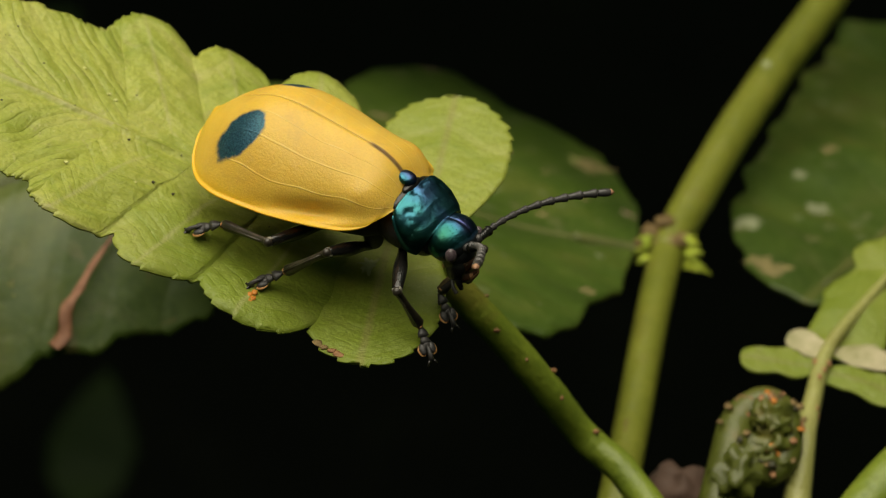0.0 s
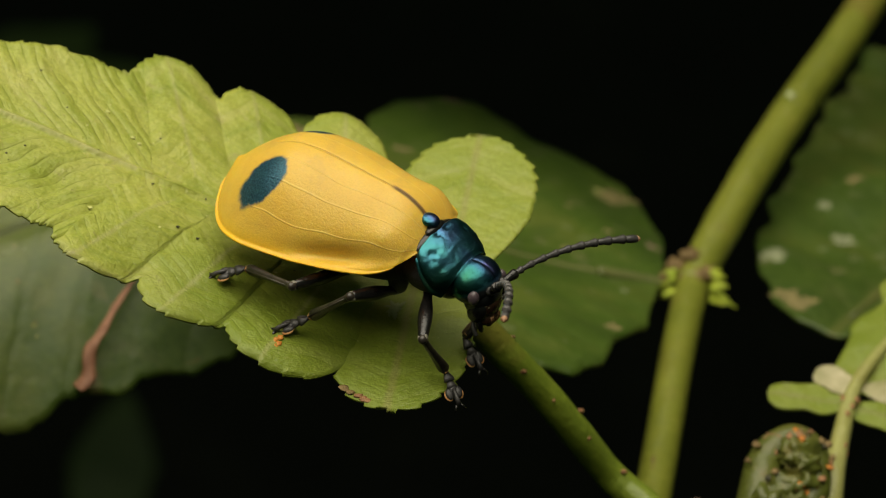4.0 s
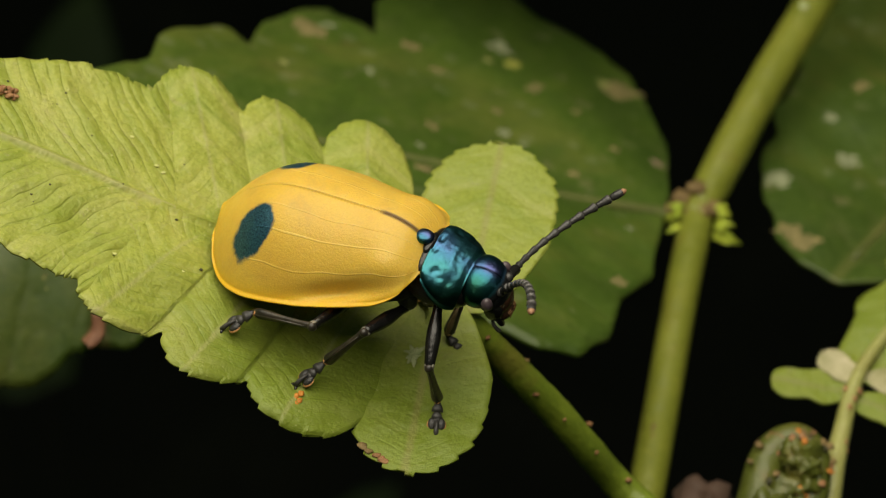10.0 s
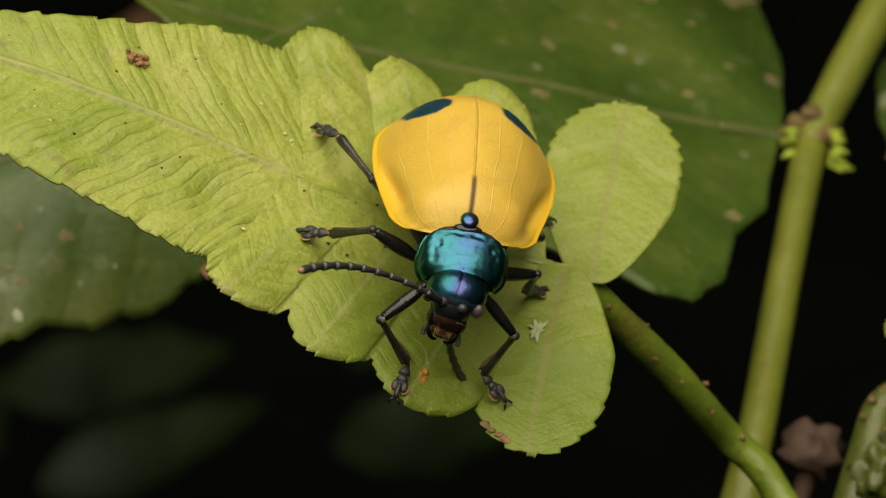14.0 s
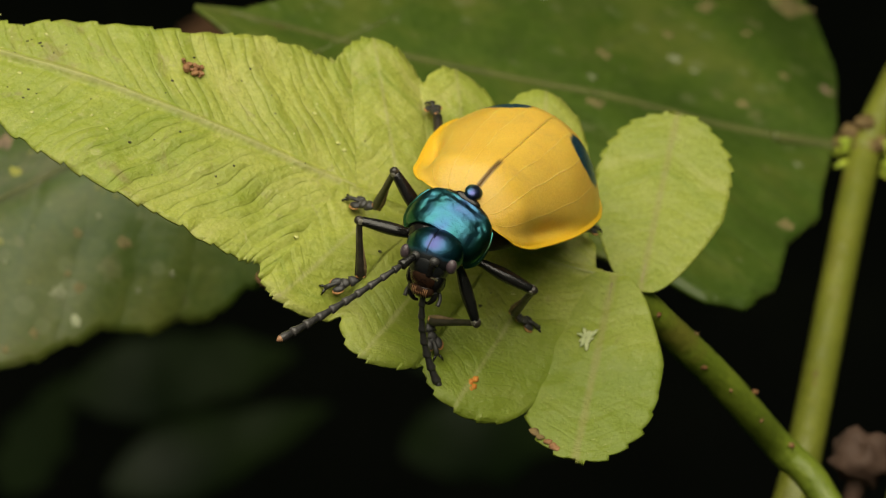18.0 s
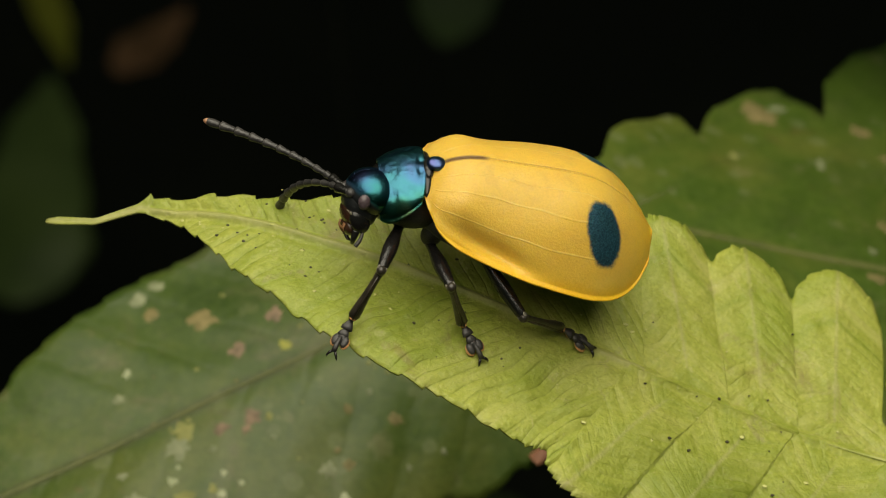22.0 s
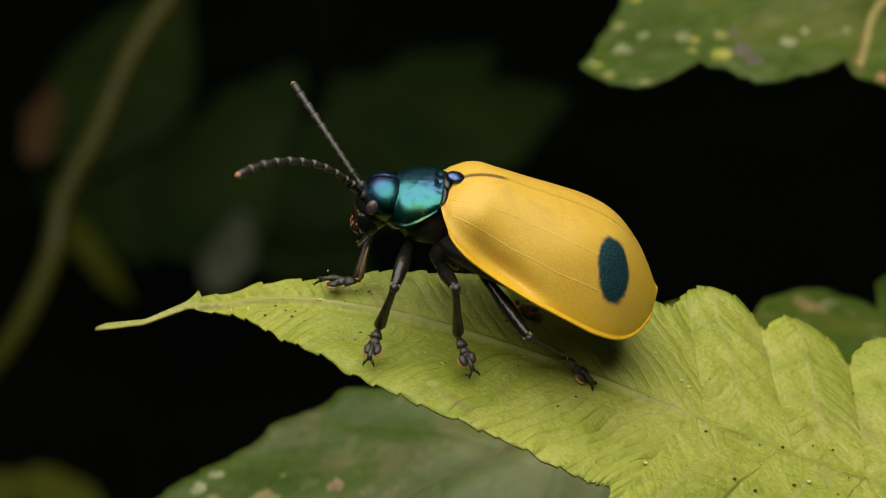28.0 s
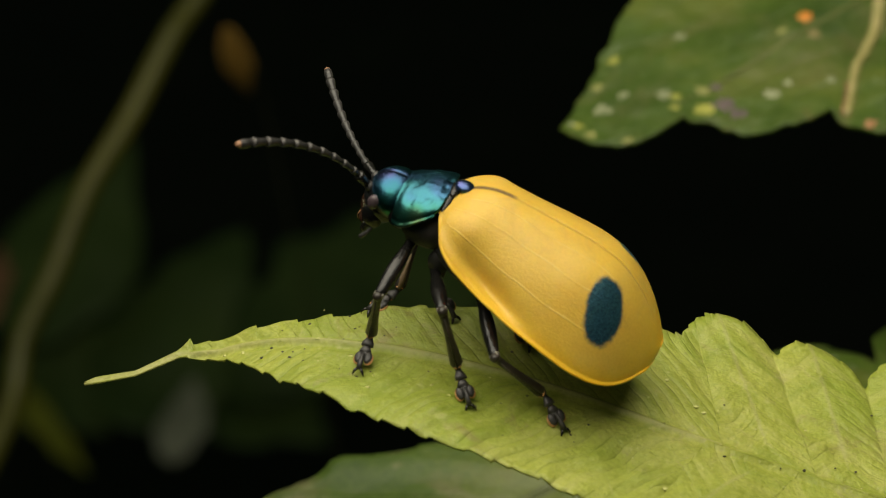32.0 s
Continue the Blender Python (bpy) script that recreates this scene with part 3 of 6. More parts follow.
# ---- the leaf that carries the beetle ----
def leaf_z(x, y):
    xs = max(x, -17.0)
    z = 0.8818 - 0.4587 * xs - 0.0553 * y - 0.14254 * xs * xs / 20 + 0.31725 * xs ** 3 / 400 - 0.02788 * xs * y / 20
    if x < -17.0:
        z += (x + 17.0) * 0.24
    return z


def mid_y(x):
    return float(np.interp(x, [-22.7, -20.5, -18.7, -15.5, -11, -6, 1, 9, 14.4], [1.2, 1.2, 1.95, 1.5, 0.7, 0.3, 0.2, 0.6, 1.1]))


def saw(x, pitch, amp, seed):
    k = math.floor(x / pitch)
    f = x / pitch - k
    a = amp * (0.65 + 0.5 * wob(k, 0, seed, 0.91))
    return a * (1 - f) ** 0.8


def leaf_sheet_z(x, y, along, across):
    a = abs(across)
    groove = 0.1 * math.exp(-(a / 0.17) ** 2) - 0.09 * math.exp(-((a - 0.32) / 0.2) ** 2)
    ripple = 0.035 * math.sin(2 * math.pi * (along + 0.75 * a + 1.1 * wob(x, y, 2, 0.5)) / 1.9) * min(1.0, a / 2.2)
    wave = (0.28 * wob(x, y, 5, 0.32) + 0.09 * wob(x, y, 6, 0.9)) * min(1.0, a / 2.5)
    return leaf_z(x, y) + groove + ripple + wave


def compound_leaf():
    leaf = thing("compound_leaf", (14.4, 1.1, leaf_z(14.4, 1.1)), "bright yellow-green lobed leaf with toothed edges on a green stalk", "leaf")
    # one blade: a pointed toothed end and three blunt lobes a side towards the base
    lobes = {1: (((4.9, 0.3), (2.1, 8.3), 2.15), ((8.0, 0.4), (5.7, 8.95), 1.95), ((10.9, 0.7), (9.7, 9.75), 2.1)),
             -1: (((4.2, -0.1), (1.0, -7.05), 1.95), ((7.4, -0.1), (4.7, -8.0), 2.0), ((11.2, 0.2), (8.7, -8.6), 2.5))}
    split = {1: (2.9, 6.5, 9.4), -1: (2.3, 5.8, 9.2)}

    def edge(x, sgn):
        if sgn > 0:
            y = float(np.interp(x, [-22.7, -22.2, -20.5, -18.9, -18.4, -16.1, -14, -11.9, -9.5, -7.1, -4.9, -3, -0.9, 0.0, 1.2, 4, 7.6, 9.5, 11.5, 13.0],
                                [1.27, 1.38, 1.34, 2.12, 2.55, 2.6, 2.5, 2.65, 3.3, 3.95, 4.65, 5.5, 6.25, 6.3, 6.4, 6.9, 7.1, 6.4, 4.6, 2.6]))
            if -18.5 < x < 0.2:
                y += (saw(-x + 1.1 * wob(x, 0, 8, 0.55), 1.75, 0.3, 1) + 0.12 * wob(x, 3, 9, 1.4) - 0.15) * min(1.0, (x + 18.5) / 1.6)
            return y
        y = float(np.interp(x, [-22.7, -22.2, -20.5, -18.9, -18.4, -17.1, -14.4, -13.3, -11.7, -11, -9.3, -8, -7, -5.3, -3.7, -2.5, -0.7, 1.0, 2.8, 5.0, 7.0, 9.0, 10.5, 12.5, 13.0],
                            [1.13, 1.04, 1.06, 1.74, 1.7, 1.25, -0.85, -1.8, -2.75, -3.2, -4.0, -4.45, -4.8, -5.05, -5.3, -5.65, -5.75, -5.0, -4.8, -5.1, -5.5, -5.5, -4.6, -2.6, -1.2]))
        if -18.5 < x < 0.2:
            y -= (saw(-x + 0.8 * wob(x, 5, 8, 0.7), 1.05, 0.3, 2) + 0.12 * wob(x, 7, 9, 1.6) - 0.15) * min(1.0, (x + 18.5) / 1.6)
        return y

    def in_lobe(one, x, y):
        """Place along and across a lobe, and whether it covers the point."""
        (bx, by), (tx, ty), half = one
        length = math.hypot(tx - bx, ty - by)
        ax, ay = (tx - bx) / length, (ty - by) / length
        along, across = (x - bx) * ax + (y - by) * ay, -(x - bx) * ay + (y - by) * ax
        s = along / length
        h = half * min(1.0, 0.85 + 0.15 * max(0.0, s) / 0.4) * math.sqrt(max(0.0, 1 - (max(0.0, s - 0.62) / 0.38) ** 2.4))
        return along, across, 0 <= s <= 1 and abs(across) < h

    def slant(u, sgn):
        return float(np.interp(u, [-1, 4.9, 8, 10.9, 13.5], [0, -0.355, -0.27, -0.13, 0]) if sgn > 0 else np.interp(u, [-1, 4.2, 7.4, 11.2, 13.5], [0, 0.46, 0.34, 0.28, 0.1]))

    def reach(u, sgn):
        """How far the blade goes from the midrib along a slanting line."""
        ym, k = mid_y(u), slant(u, sgn)
        if u < -0.6:
            return abs(edge(u, sgn) - ym)
        r = 0.4
        while r < 11:
            y = ym + sgn * r
            x = u + k * (y - ym)
            inside = (edge(x, 1) > y if sgn > 0 else edge(x, -1) < y) and x < 13.2
            if not inside and not any(in_lobe(one, x, y)[2] for one in lobes[sgn]):
                break
            r += 0.05
        return r

    us = np.concatenate([np.linspace(-22.7, -18.9, 26), np.linspace(-18.8, -0.7, 230), np.linspace(-0.6, 13.6, 330)])
    cs = np.linspace(-1, 1, 53)
    cs = np.sign(cs) * np.abs(cs) ** 1.35
    far = {sgn: [reach(float(u), sgn) for u in us] for sgn in (1, -1)}
    for sgn in (1, -1):
        smooth_far = np.convolve(np.pad(far[sgn], 2, mode="edge"), [0.1, 0.2, 0.4, 0.2, 0.1], "valid")
        far[sgn] = [r if u < -0.6 else float(q) + saw(float(u) + 0.5 * wob(u, 3, 4, 0.9), 0.62, 0.26, 14 + sgn) * min(1.0, float(q) / 4) - 0.1 for u, r, q in zip(us, far[sgn], smooth_far)]
    P, UV = [], []
    for n, u in enumerate(us):
        u = float(u)
        ym = mid_y(u)
        row, urow = [], []
        for cc in cs:
            sgn = 1 if cc >= 0 else -1
            r = abs(float(cc)) * far[sgn][n]
            y = ym + sgn * r
            x = u + slant(u, sgn) * (y - ym)
            z = leaf_sheet_z(x, y, u, r) if u > -18.4 else leaf_z(x, y) + 0.5 * r
            z -= 0.03 * min(1.0, max(0.0, (u + 1.5) / 3.0))
            at = (u, r)
            k = sum(u > q for q in split[sgn])
            if k:
                along, across, _ = in_lobe(lobes[sgn][k - 1], x, y)
                out = min(1.0, max(0.0, (r - 1.2) / 2.5))
                z += out * (0.03 * math.exp(-(across / 0.25) ** 2) + 0.2 - 0.1 * across * across)
                at = (along, abs(across) + 0.1 + 0.4 * math.exp(-(r / 0.8) ** 2))
            row.append((x, y, z))
            urow.append(at)
        P.append(row)
        UV.append(urow)
    v, f, uv = sheet(P, 0.09, UV)
    part("blade", v, f, LEAF, leaf, "pointed toothed blade with blunt lobes", uv=uv)

    def lobe(name, base, tip, half, lift, seed, blunt=0.62, neck=0.85, z_fix=None, label="", teeth=1.0, quiet=0.0, skin=None):
        b, t = Vector((*base, 0)), Vector((*tip, 0))
        ax = t - b
        length = ax.length
        ax.normalize()
        side = Vector((-ax.y, ax.x, 0))
        ss = np.linspace(0, 1, 900)
        hs = half * np.minimum(1.0, neck + (1 - neck) * (ss / 0.45) ** 0.62)
        hs = hs * np.sqrt(np.maximum(0.0, 1 - (np.maximum(0.0, ss - blunt) / (1.0 - blunt)) ** 2.4))
        arc = np.concatenate([[0], np.cumsum(np.hypot(np.diff(ss * length), np.diff(hs)))])
        P, UV = [], []
        for r in np.linspace(0, arc[-1], 110):
            s, h = float(np.interp(r, arc, ss)), max(float(np.interp(r, arc, hs)), 0.02)
            e = 0.02 * arc[-1]
            tx = float(np.interp(r + e, arc, ss) - np.interp(r - e, arc, ss)) * length
            ty = float(np.interp(r + e, arc, hs) - np.interp(r - e, arc, hs))
            tn = math.hypot(tx, ty) + 1e-9
            row, urow = [], []
            for c in np.linspace(-1, 1, 27):
                w = max(0.0, (abs(c) - 0.55) / 0.45) ** 1.5 if h > 0.5 else 1.0
                tooth = saw(r + (0.4 if c > 0 else 0), teeth, 0.34, seed + (c > 0)) * min(1, max(0.0, s - quiet) * 3) * w
                dd = c * h + math.copysign(tooth * tx / tn, c)
                along = s * length - tooth * ty / tn
                p = b + ax * along + side * dd
                z = leaf_z(p.x, p.y) if z_fix is None else z_fix(p.x, p.y)
                m = abs(dd)
                z += lift - 0.08 * math.exp(-(m / 0.3) ** 2) * (1 - s) + 0.02 * math.sin(2 * math.pi * (along - 0.6 * m + wob(p.x, p.y, seed, 0.5)) / 1.7) * min(1, m / 1.2)
                z += 0.16 * wob(p.x, p.y, seed, 0.45) * min(1.0, 2 * s) - 0.05 * (dd / half) ** 2
                row.append((p.x, p.y, z))
                urow.append((along, dd))
            P.append(row)
            UV.append(urow)
        v, f, uv = sheet(P, 0.09, UV)
        ob = part(name, v, f, skin or LEAF, leaf, label, uv=uv)
        if z_fix is not None:
            rib = []
            for s in np.linspace(0.05, 0.75, 14):
                p = b + ax * (s * length)
                rib.append((p.x, p.y, z_fix(p.x, p.y) + lift - 0.09 + 0.16 * wob(p.x, p.y, seed, 0.45) * min(1.0, 2 * s)))
            part("vein", *tube(rib, np.linspace(0.055, 0.02, 14), 8, 0.5), TAN_VEIN, ob)
        return ob

    lobe("leaflet", (15.3, 1.0), (15.6, 10.9), 2.95, 0.0, 9, 0.55, 0.16, lambda x, y: -5.5 + 0.02 * (x - 15), "round toothed leaflet at the leaf's base", 0.8, 0.45, LEAFLET)
    lobe("leaflet", (14.1, 1.0), (13.9, -8.95), 2.85, 0.0, 10, 0.5, 0.2, lambda x, y: -4.2 + 0.11 * (min(y, -2) + 2) * -1 * 0.2 - 0.3 * max(0.0, y + 3) / 3, "round toothed leaflet with scarred tip", 1.0, 0.5, LEAFLET)
    # midrib and stalk
    ribs = [(x, mid_y(x), leaf_z(x, mid_y(x)) - 0.03 + 0.04 * min(1.0, max(0.0, (x + 1.5) / 10.0))) for x in np.linspace(9.0, 14.6, 50)]
    part("midrib", *tube(ribs, np.linspace(0.03, 0.2, 50), 10, 0.25), RIB, leaf, "pale midrib along the leaf")
    return leaf


compound_leaf()

# ---- neighbouring plants ----
def broad_leaf(name, base, tip, left, right, plane, mat, rib_mat, label, seed, curl=0.0, pitch=2.2, amp=0.5, group="", droop=None, spots=(), rib_size=1.0):
    """A broad leaf on a sloping plane; left and right give the half widths along the midrib."""
    def z_at(x, y):
        return plane[0] + plane[1] * x + plane[2] * y
    b, t = Vector((*base, 0)), Vector((*tip, 0))
    ax = t - b
    length = ax.length
    ax.normalize()
    side = Vector((-ax.y, ax.x, 0))
    leaf = thing(name, (base[0], base[1], z_at(*base)), label, "leaf", group)

    def top(x, y):
        q = Vector((x, y, 0)) - b
        s, d = q.dot(ax) / length, q.dot(side)
        m = abs(d)
        z = z_at(x, y) - 0.35 * rib_size * math.exp(-(m / 1.1) ** 2) + 0.09 * math.sin(2 * math.pi * (s * length + 0.8 * m + 2 * wob(x, y, seed, 0.2)) / 4.4) * min(1, m / 4)
        z += 0.9 * wob(x, y, seed, 0.11) - curl * (m / 10) ** 2
        return z - (droop(s, d) if droop else 0.0)

    P, UV = [], []
    for s in np.linspace(min(left[0][0], right[0][0]), 1, 190):
        l = float(np.interp(s, [p[0] for p in left], [p[1] for p in left]))
        r = float(np.interp(s, [p[0] for p in right], [p[1] for p in right]))
        l += (saw(s * length, pitch, amp, seed) + 0.6 * wob(s * length, 0, seed, 0.4)) * max(0, min(1, l / 3))
        r += (saw(s * length, pitch, amp, seed + 1) + 0.6 * wob(s * length, 9, seed, 0.4)) * max(0, min(1, r / 3))
        row, urow = [], []
        for c in np.linspace(-1, 1, 37):
            d = -r + (c + 1) / 2 * (l + r)
            p = b + ax * (s * length) + side * d
            z = top(p.x, p.y)
            row.append((p.x, p.y, z))
            urow.append((s * length, d))
        P.append(row)
        UV.append(urow)
    v, f, uv = sheet(P, 0.25, UV)
    part("blade", v, f, mat, leaf, uv=uv)
    rib = []
    for s in np.linspace(0.0, 0.95, 30):
        p = b + ax * (s * length)
        rib.append((p.x, p.y, top(p.x, p.y) + 0.06 * rib_size))
    part("midrib", *tube(rib, rib_size * np.linspace(0.45, 0.1, 30), 10, 0.7), rib_mat, leaf)
    # pale spots and blotches that lie on the blade
    for i, (x, y, r, mat_of) in enumerate(spots):
        rings = []
        for q in (0.0, 0.55, 0.9, 1.0):
            for k in range(22):
                e = 2 * math.pi * k / 22
                w = 0.8 * r * q * (1 + 0.75 * wob(math.cos(e) * 1.6, math.sin(e) * 1.6, seed + i) + 0.5 * wob(math.cos(e) * 4, math.sin(e) * 4, seed + i + 40))
                px, py = x + w * math.cos(e), y + w * math.sin(e)
                rings.append((px, py, top(px, py) + 0.05 * (1 - q ** 4) - 0.01))
        faces = [(g * 22 + k, g * 22 + (k + 1) % 22, g * 22 + 22 + (k + 1) % 22, g * 22 + 22 + k) for g in range(3) for k in range(22)]
        part("spot", rings, faces, mat_of, leaf)
    return leaf


def petiole(leaf, keys, r0, r1, mat):
    pts = curve_points(keys, 24)
    part("petiole", *tube(pts, np.linspace(r0, r1, 24), 10), mat, leaf)


back = broad_leaf("broad_leaf", (24.3, 29.0), (-9, 20.5),
                  [(-0.045, -9.5), (-0.035, -7), (-0.015, -4.2), (0, -1.5), (0.015, 0), (0.06, 4.5), (0.08, 7.0), (0.148, 10.4), (0.19, 14.6), (0.22, 15.7), (0.247, 16.9), (0.29, 16.8), (0.347, 16.0), (0.6, 13), (0.85, 6.5), (1, 0.1)],
                  [(-0.045, 10.5), (-0.042, 13), (-0.028, 16.7), (0.006, 19.6), (0.069, 21.3), (0.139, 23.8), (0.198, 26.1), (0.25, 25.9), (0.312, 23.4), (0.343, 22.5), (0.383, 20.3), (0.41, 18.6), (0.416, 15.0), (0.438, 15.9), (0.49, 17.2), (0.561, 15.0), (0.606, 13.3), (0.622, 11.8), (0.641, 9.6), (0.671, 10.7), (0.745, 8.8), (0.785, 6.9), (0.8, 4.6), (0.93, 0.6), (1, 0.1)],
                  (-7.86, -0.294, -0.467), DARK_A, DARK_RIB, "large dark green leaf with pale blotches and ragged edge", 11, 0.0, pitch=2.6, amp=0.3, rib_size=0.6, spots=((13.4, 43.2, 0.98, PALE_SPOT), (14.3, 41.5, 0.60, YELLOW), (12.9, 41.0, 0.40, DULL_YELLOW), (7.0, 34.3, 0.35, PALE_SPOT), (8.7, 39.6, 0.71, TAN_SPOT), (10.2, 37.7, 0.39, TAN_SPOT), (15.7, 39.2, 0.60, TAN_SPOT), (14.0, 34.9, 0.47, TAN_SPOT), (20.5, 43.6, 1.23, TAN_SPOT), (19.7, 43.6, 0.57, DULL_YELLOW), (18.3, 37.7, 0.40, TAN_SPOT), (10.9, 30.1, 0.56, TAN_SPOT), (14.7, 32.5, 0.50, PALE_SPOT), (15.8, 31.9, 0.38, PALE_SPOT), (10.6, 27.0, 0.30, PALE_SPOT), (18.7, 30.1, 0.46, TAN_SPOT), (23.1, 34.4, 0.55, PINK_SPOT), (20.7, 33.8, 0.35, TAN_SPOT), (22.0, 25.7, 0.30, PALE_SPOT), (11.1, 24.6, 0.58, TAN_SPOT), (21.7, 19.4, 0.64, TAN_SPOT), (3.2, 37.8, 1.32, TAN_SPOT), (3.9, 39.3, 0.71, PALE_SPOT), (10.1, 51.8, 0.68, PINK_SPOT), (8.5, 39.7, 0.59, TAN_SPOT), (7.1, 33.6, 0.30, PALE_SPOT), (10.4, 37.7, 0.47, TAN_SPOT), (16.0, 39.9, 0.44, TAN_SPOT), (2.6, 32.0, 0.45, DULL_YELLOW), (13.5, 43.9, 0.41, BRIGHT_SPOT)))
petiole(back, [(24.8, 28.9, -28.6), (23.6, 28.7, -28.3), (20.5, 27.7, -26.9)], 0.6, 0.3, DARK_RIB)
random.seed(77)
SCATTER = tuple((random.uniform(-25, -4), random.uniform(-2, 15), random.choice((0.08, 0.1, 0.12, 0.16)), random.choice((DULL_YELLOW, PALE_SPOT, TAN_SPOT, DULL_YELLOW))) for i in range(60))
SCATTER = tuple(q for q in SCATTER if abs((q[1] + 5) - 0.744 * (q[0] + 36)) < 7.5)
low = broad_leaf("broad_leaf", (-36, -5), (3, 24),
                 [(0, 0.4), (0.2, 4.6), (0.28, 6.3), (0.36, 8.0), (0.41, 8.6), (0.51, 8.9), (0.6, 8.4), (0.7, 5.5), (0.8, 1.5), (0.87, -1.5), (0.93, -4.5), (1, -6)],
                 [(0, 0.4), (0.15, 5.0), (0.3, 7.3), (0.43, 8.0), (0.5, 8.0), (0.6, 8.3), (0.65, 8.7), (0.69, 8.3), (0.73, 8.5), (0.77, 8.7), (0.82, 9.3), (0.87, 9.5), (0.93, 8), (1, 6.1)],
                 (-16.7, 0.152, 0.0488), DARK_B, DARK_RIB, "dull dark green leaf with grey film and brown spots", 13, 0.1, 1.9, 0.3,
                 droop=lambda s, d: 4.1 * (max(0.0, -d - 1) / 7.3) ** 1.5 * min(1.0, max(0.0, (s - 0.25) / 0.35)),
                 spots=((-23.5, 14.3, 0.49, PALE_SPOT), (-23.3, 8.8, 0.27, BRIGHT_SPOT), (-23.3, 7.3, 0.34, PALE_SPOT), (-21.9, 5.5, 0.20, PALE_SPOT), (-19.7, 5.0, 0.74, PALE_SPOT), (-19.7, 6.0, 0.74, DULL_YELLOW), (-17.9, 6.3, 0.40, PINK_SPOT), (-16.6, 7.1, 0.50, PINK_SPOT), (-16.7, 6.5, 0.27, PINK_SPOT), (-15.8, 7.3, 0.24, DULL_YELLOW), (-18.0, 5.2, 0.23, PALE_SPOT), (-19.5, 3.2, 0.30, BRIGHT_SPOT), (-17.2, 4.1, 0.20, BRIGHT_SPOT), (-17.0, 3.1, 0.30, BRIGHT_SPOT), (-17.5, 3.2, 0.30, DULL_YELLOW), (-18.7, 2.5, 0.60, DULL_YELLOW), (-20.9, 1.8, 0.57, PALE_SPOT), (-21.9, 3.1, 0.30, PALE_SPOT), (-12.5, 5.5, 0.50, PALE_SPOT), (-11.4, 4.4, 0.33, BRIGHT_SPOT), (-12.3, 6.5, 0.23, TAN_SPOT), (-10.0, 8.6, 0.40, TAN_SPOT), (-12.2, 8.4, 0.27, TAN_SPOT), (-11.4, 9.4, 0.17, PALE_SPOT), (-11.6, 6.0, 0.30, TAN_SPOT), (-16.0, 11.2, 0.37, YELLOW), (-17.0, 12.9, 0.62, PINK_SPOT), (-18.2, 10.7, 0.51, PINK_SPOT), (-7.5, 8.0, 0.17, PALE_SPOT), (-8.9, 6.9, 0.17, PALE_SPOT), (-16.3, 3.9, 0.17, BRIGHT_SPOT), (-19.4, 4.0, 0.17, BRIGHT_SPOT), (-20.6, 12.3, 0.86, TAN_SPOT), (-23.2, 12.4, 0.56, TAN_SPOT), (-24.1, 13.3, 0.49, PALE_SPOT), (-13.2, 3.3, 0.27, TAN_SPOT), (-14.3, 2.1, 0.23, TAN_SPOT)) + SCATTER, rib_size=0.3)
streak = [Vector(q) + Vector((0, 0, 0.25)) for q in ((-1.26, 13.97, -18.2), (-1.99, 12.53, -18.87), (-2.48, 11.31, -19.51), (-2.93, 10.36, -20.01), (-2.85, 9.35, -20.75), (-3.29, 8.72, -21.05))]
part("withered_streak", *tube(curve_points(streak, 30), [0.1 + 0.011 * i + 0.08 * wob(i, 0, 3, 0.4) for i in range(30)], 10, 0.35), WITHER, low, "red-brown withered vein")
petiole(low, [(-36, -5, -22.3), (-45, -12, -26), (-60, -25, -60), (-70, -32, -598)], 0.6, 1.1, STEM)
side = broad_leaf("broad_leaf", (52, 68), (33, 25.4),
                  [(0, 0.4), (0.2, 11), (0.5, 14), (0.8, 9), (0.93, 4.5), (1, 0.3)],
                  [(0, 0.4), (0.17, 14.5), (0.4, 12.5), (0.64, 10.2), (0.8, 8.4), (0.9, 6.4), (0.97, 4.0), (1, 2.0)],
                  (-21.0, 0.0, -0.27), DARK_C, DARK_RIB, "dark green leaf with pale spots and brown lower edge", 17, 0.1, 3.0, 0.2, spots=((29.8, 34.1, 1, PALE_SPOT), (30.5, 29, 1, TAN_SPOT), (31.3, 28.1, 0.9, TAN_SPOT), (33.6, 37.2, 0.9, PALE_SPOT), (34.3, 44.5, 0.7, TAN_SPOT), (32.6, 41, 0.5, PALE_SPOT)))
petiole(side, [(52, 68, -39.4), (47, 74, -37), (38.6, 70, -28.6)], 0.7, 0.7, STEM)


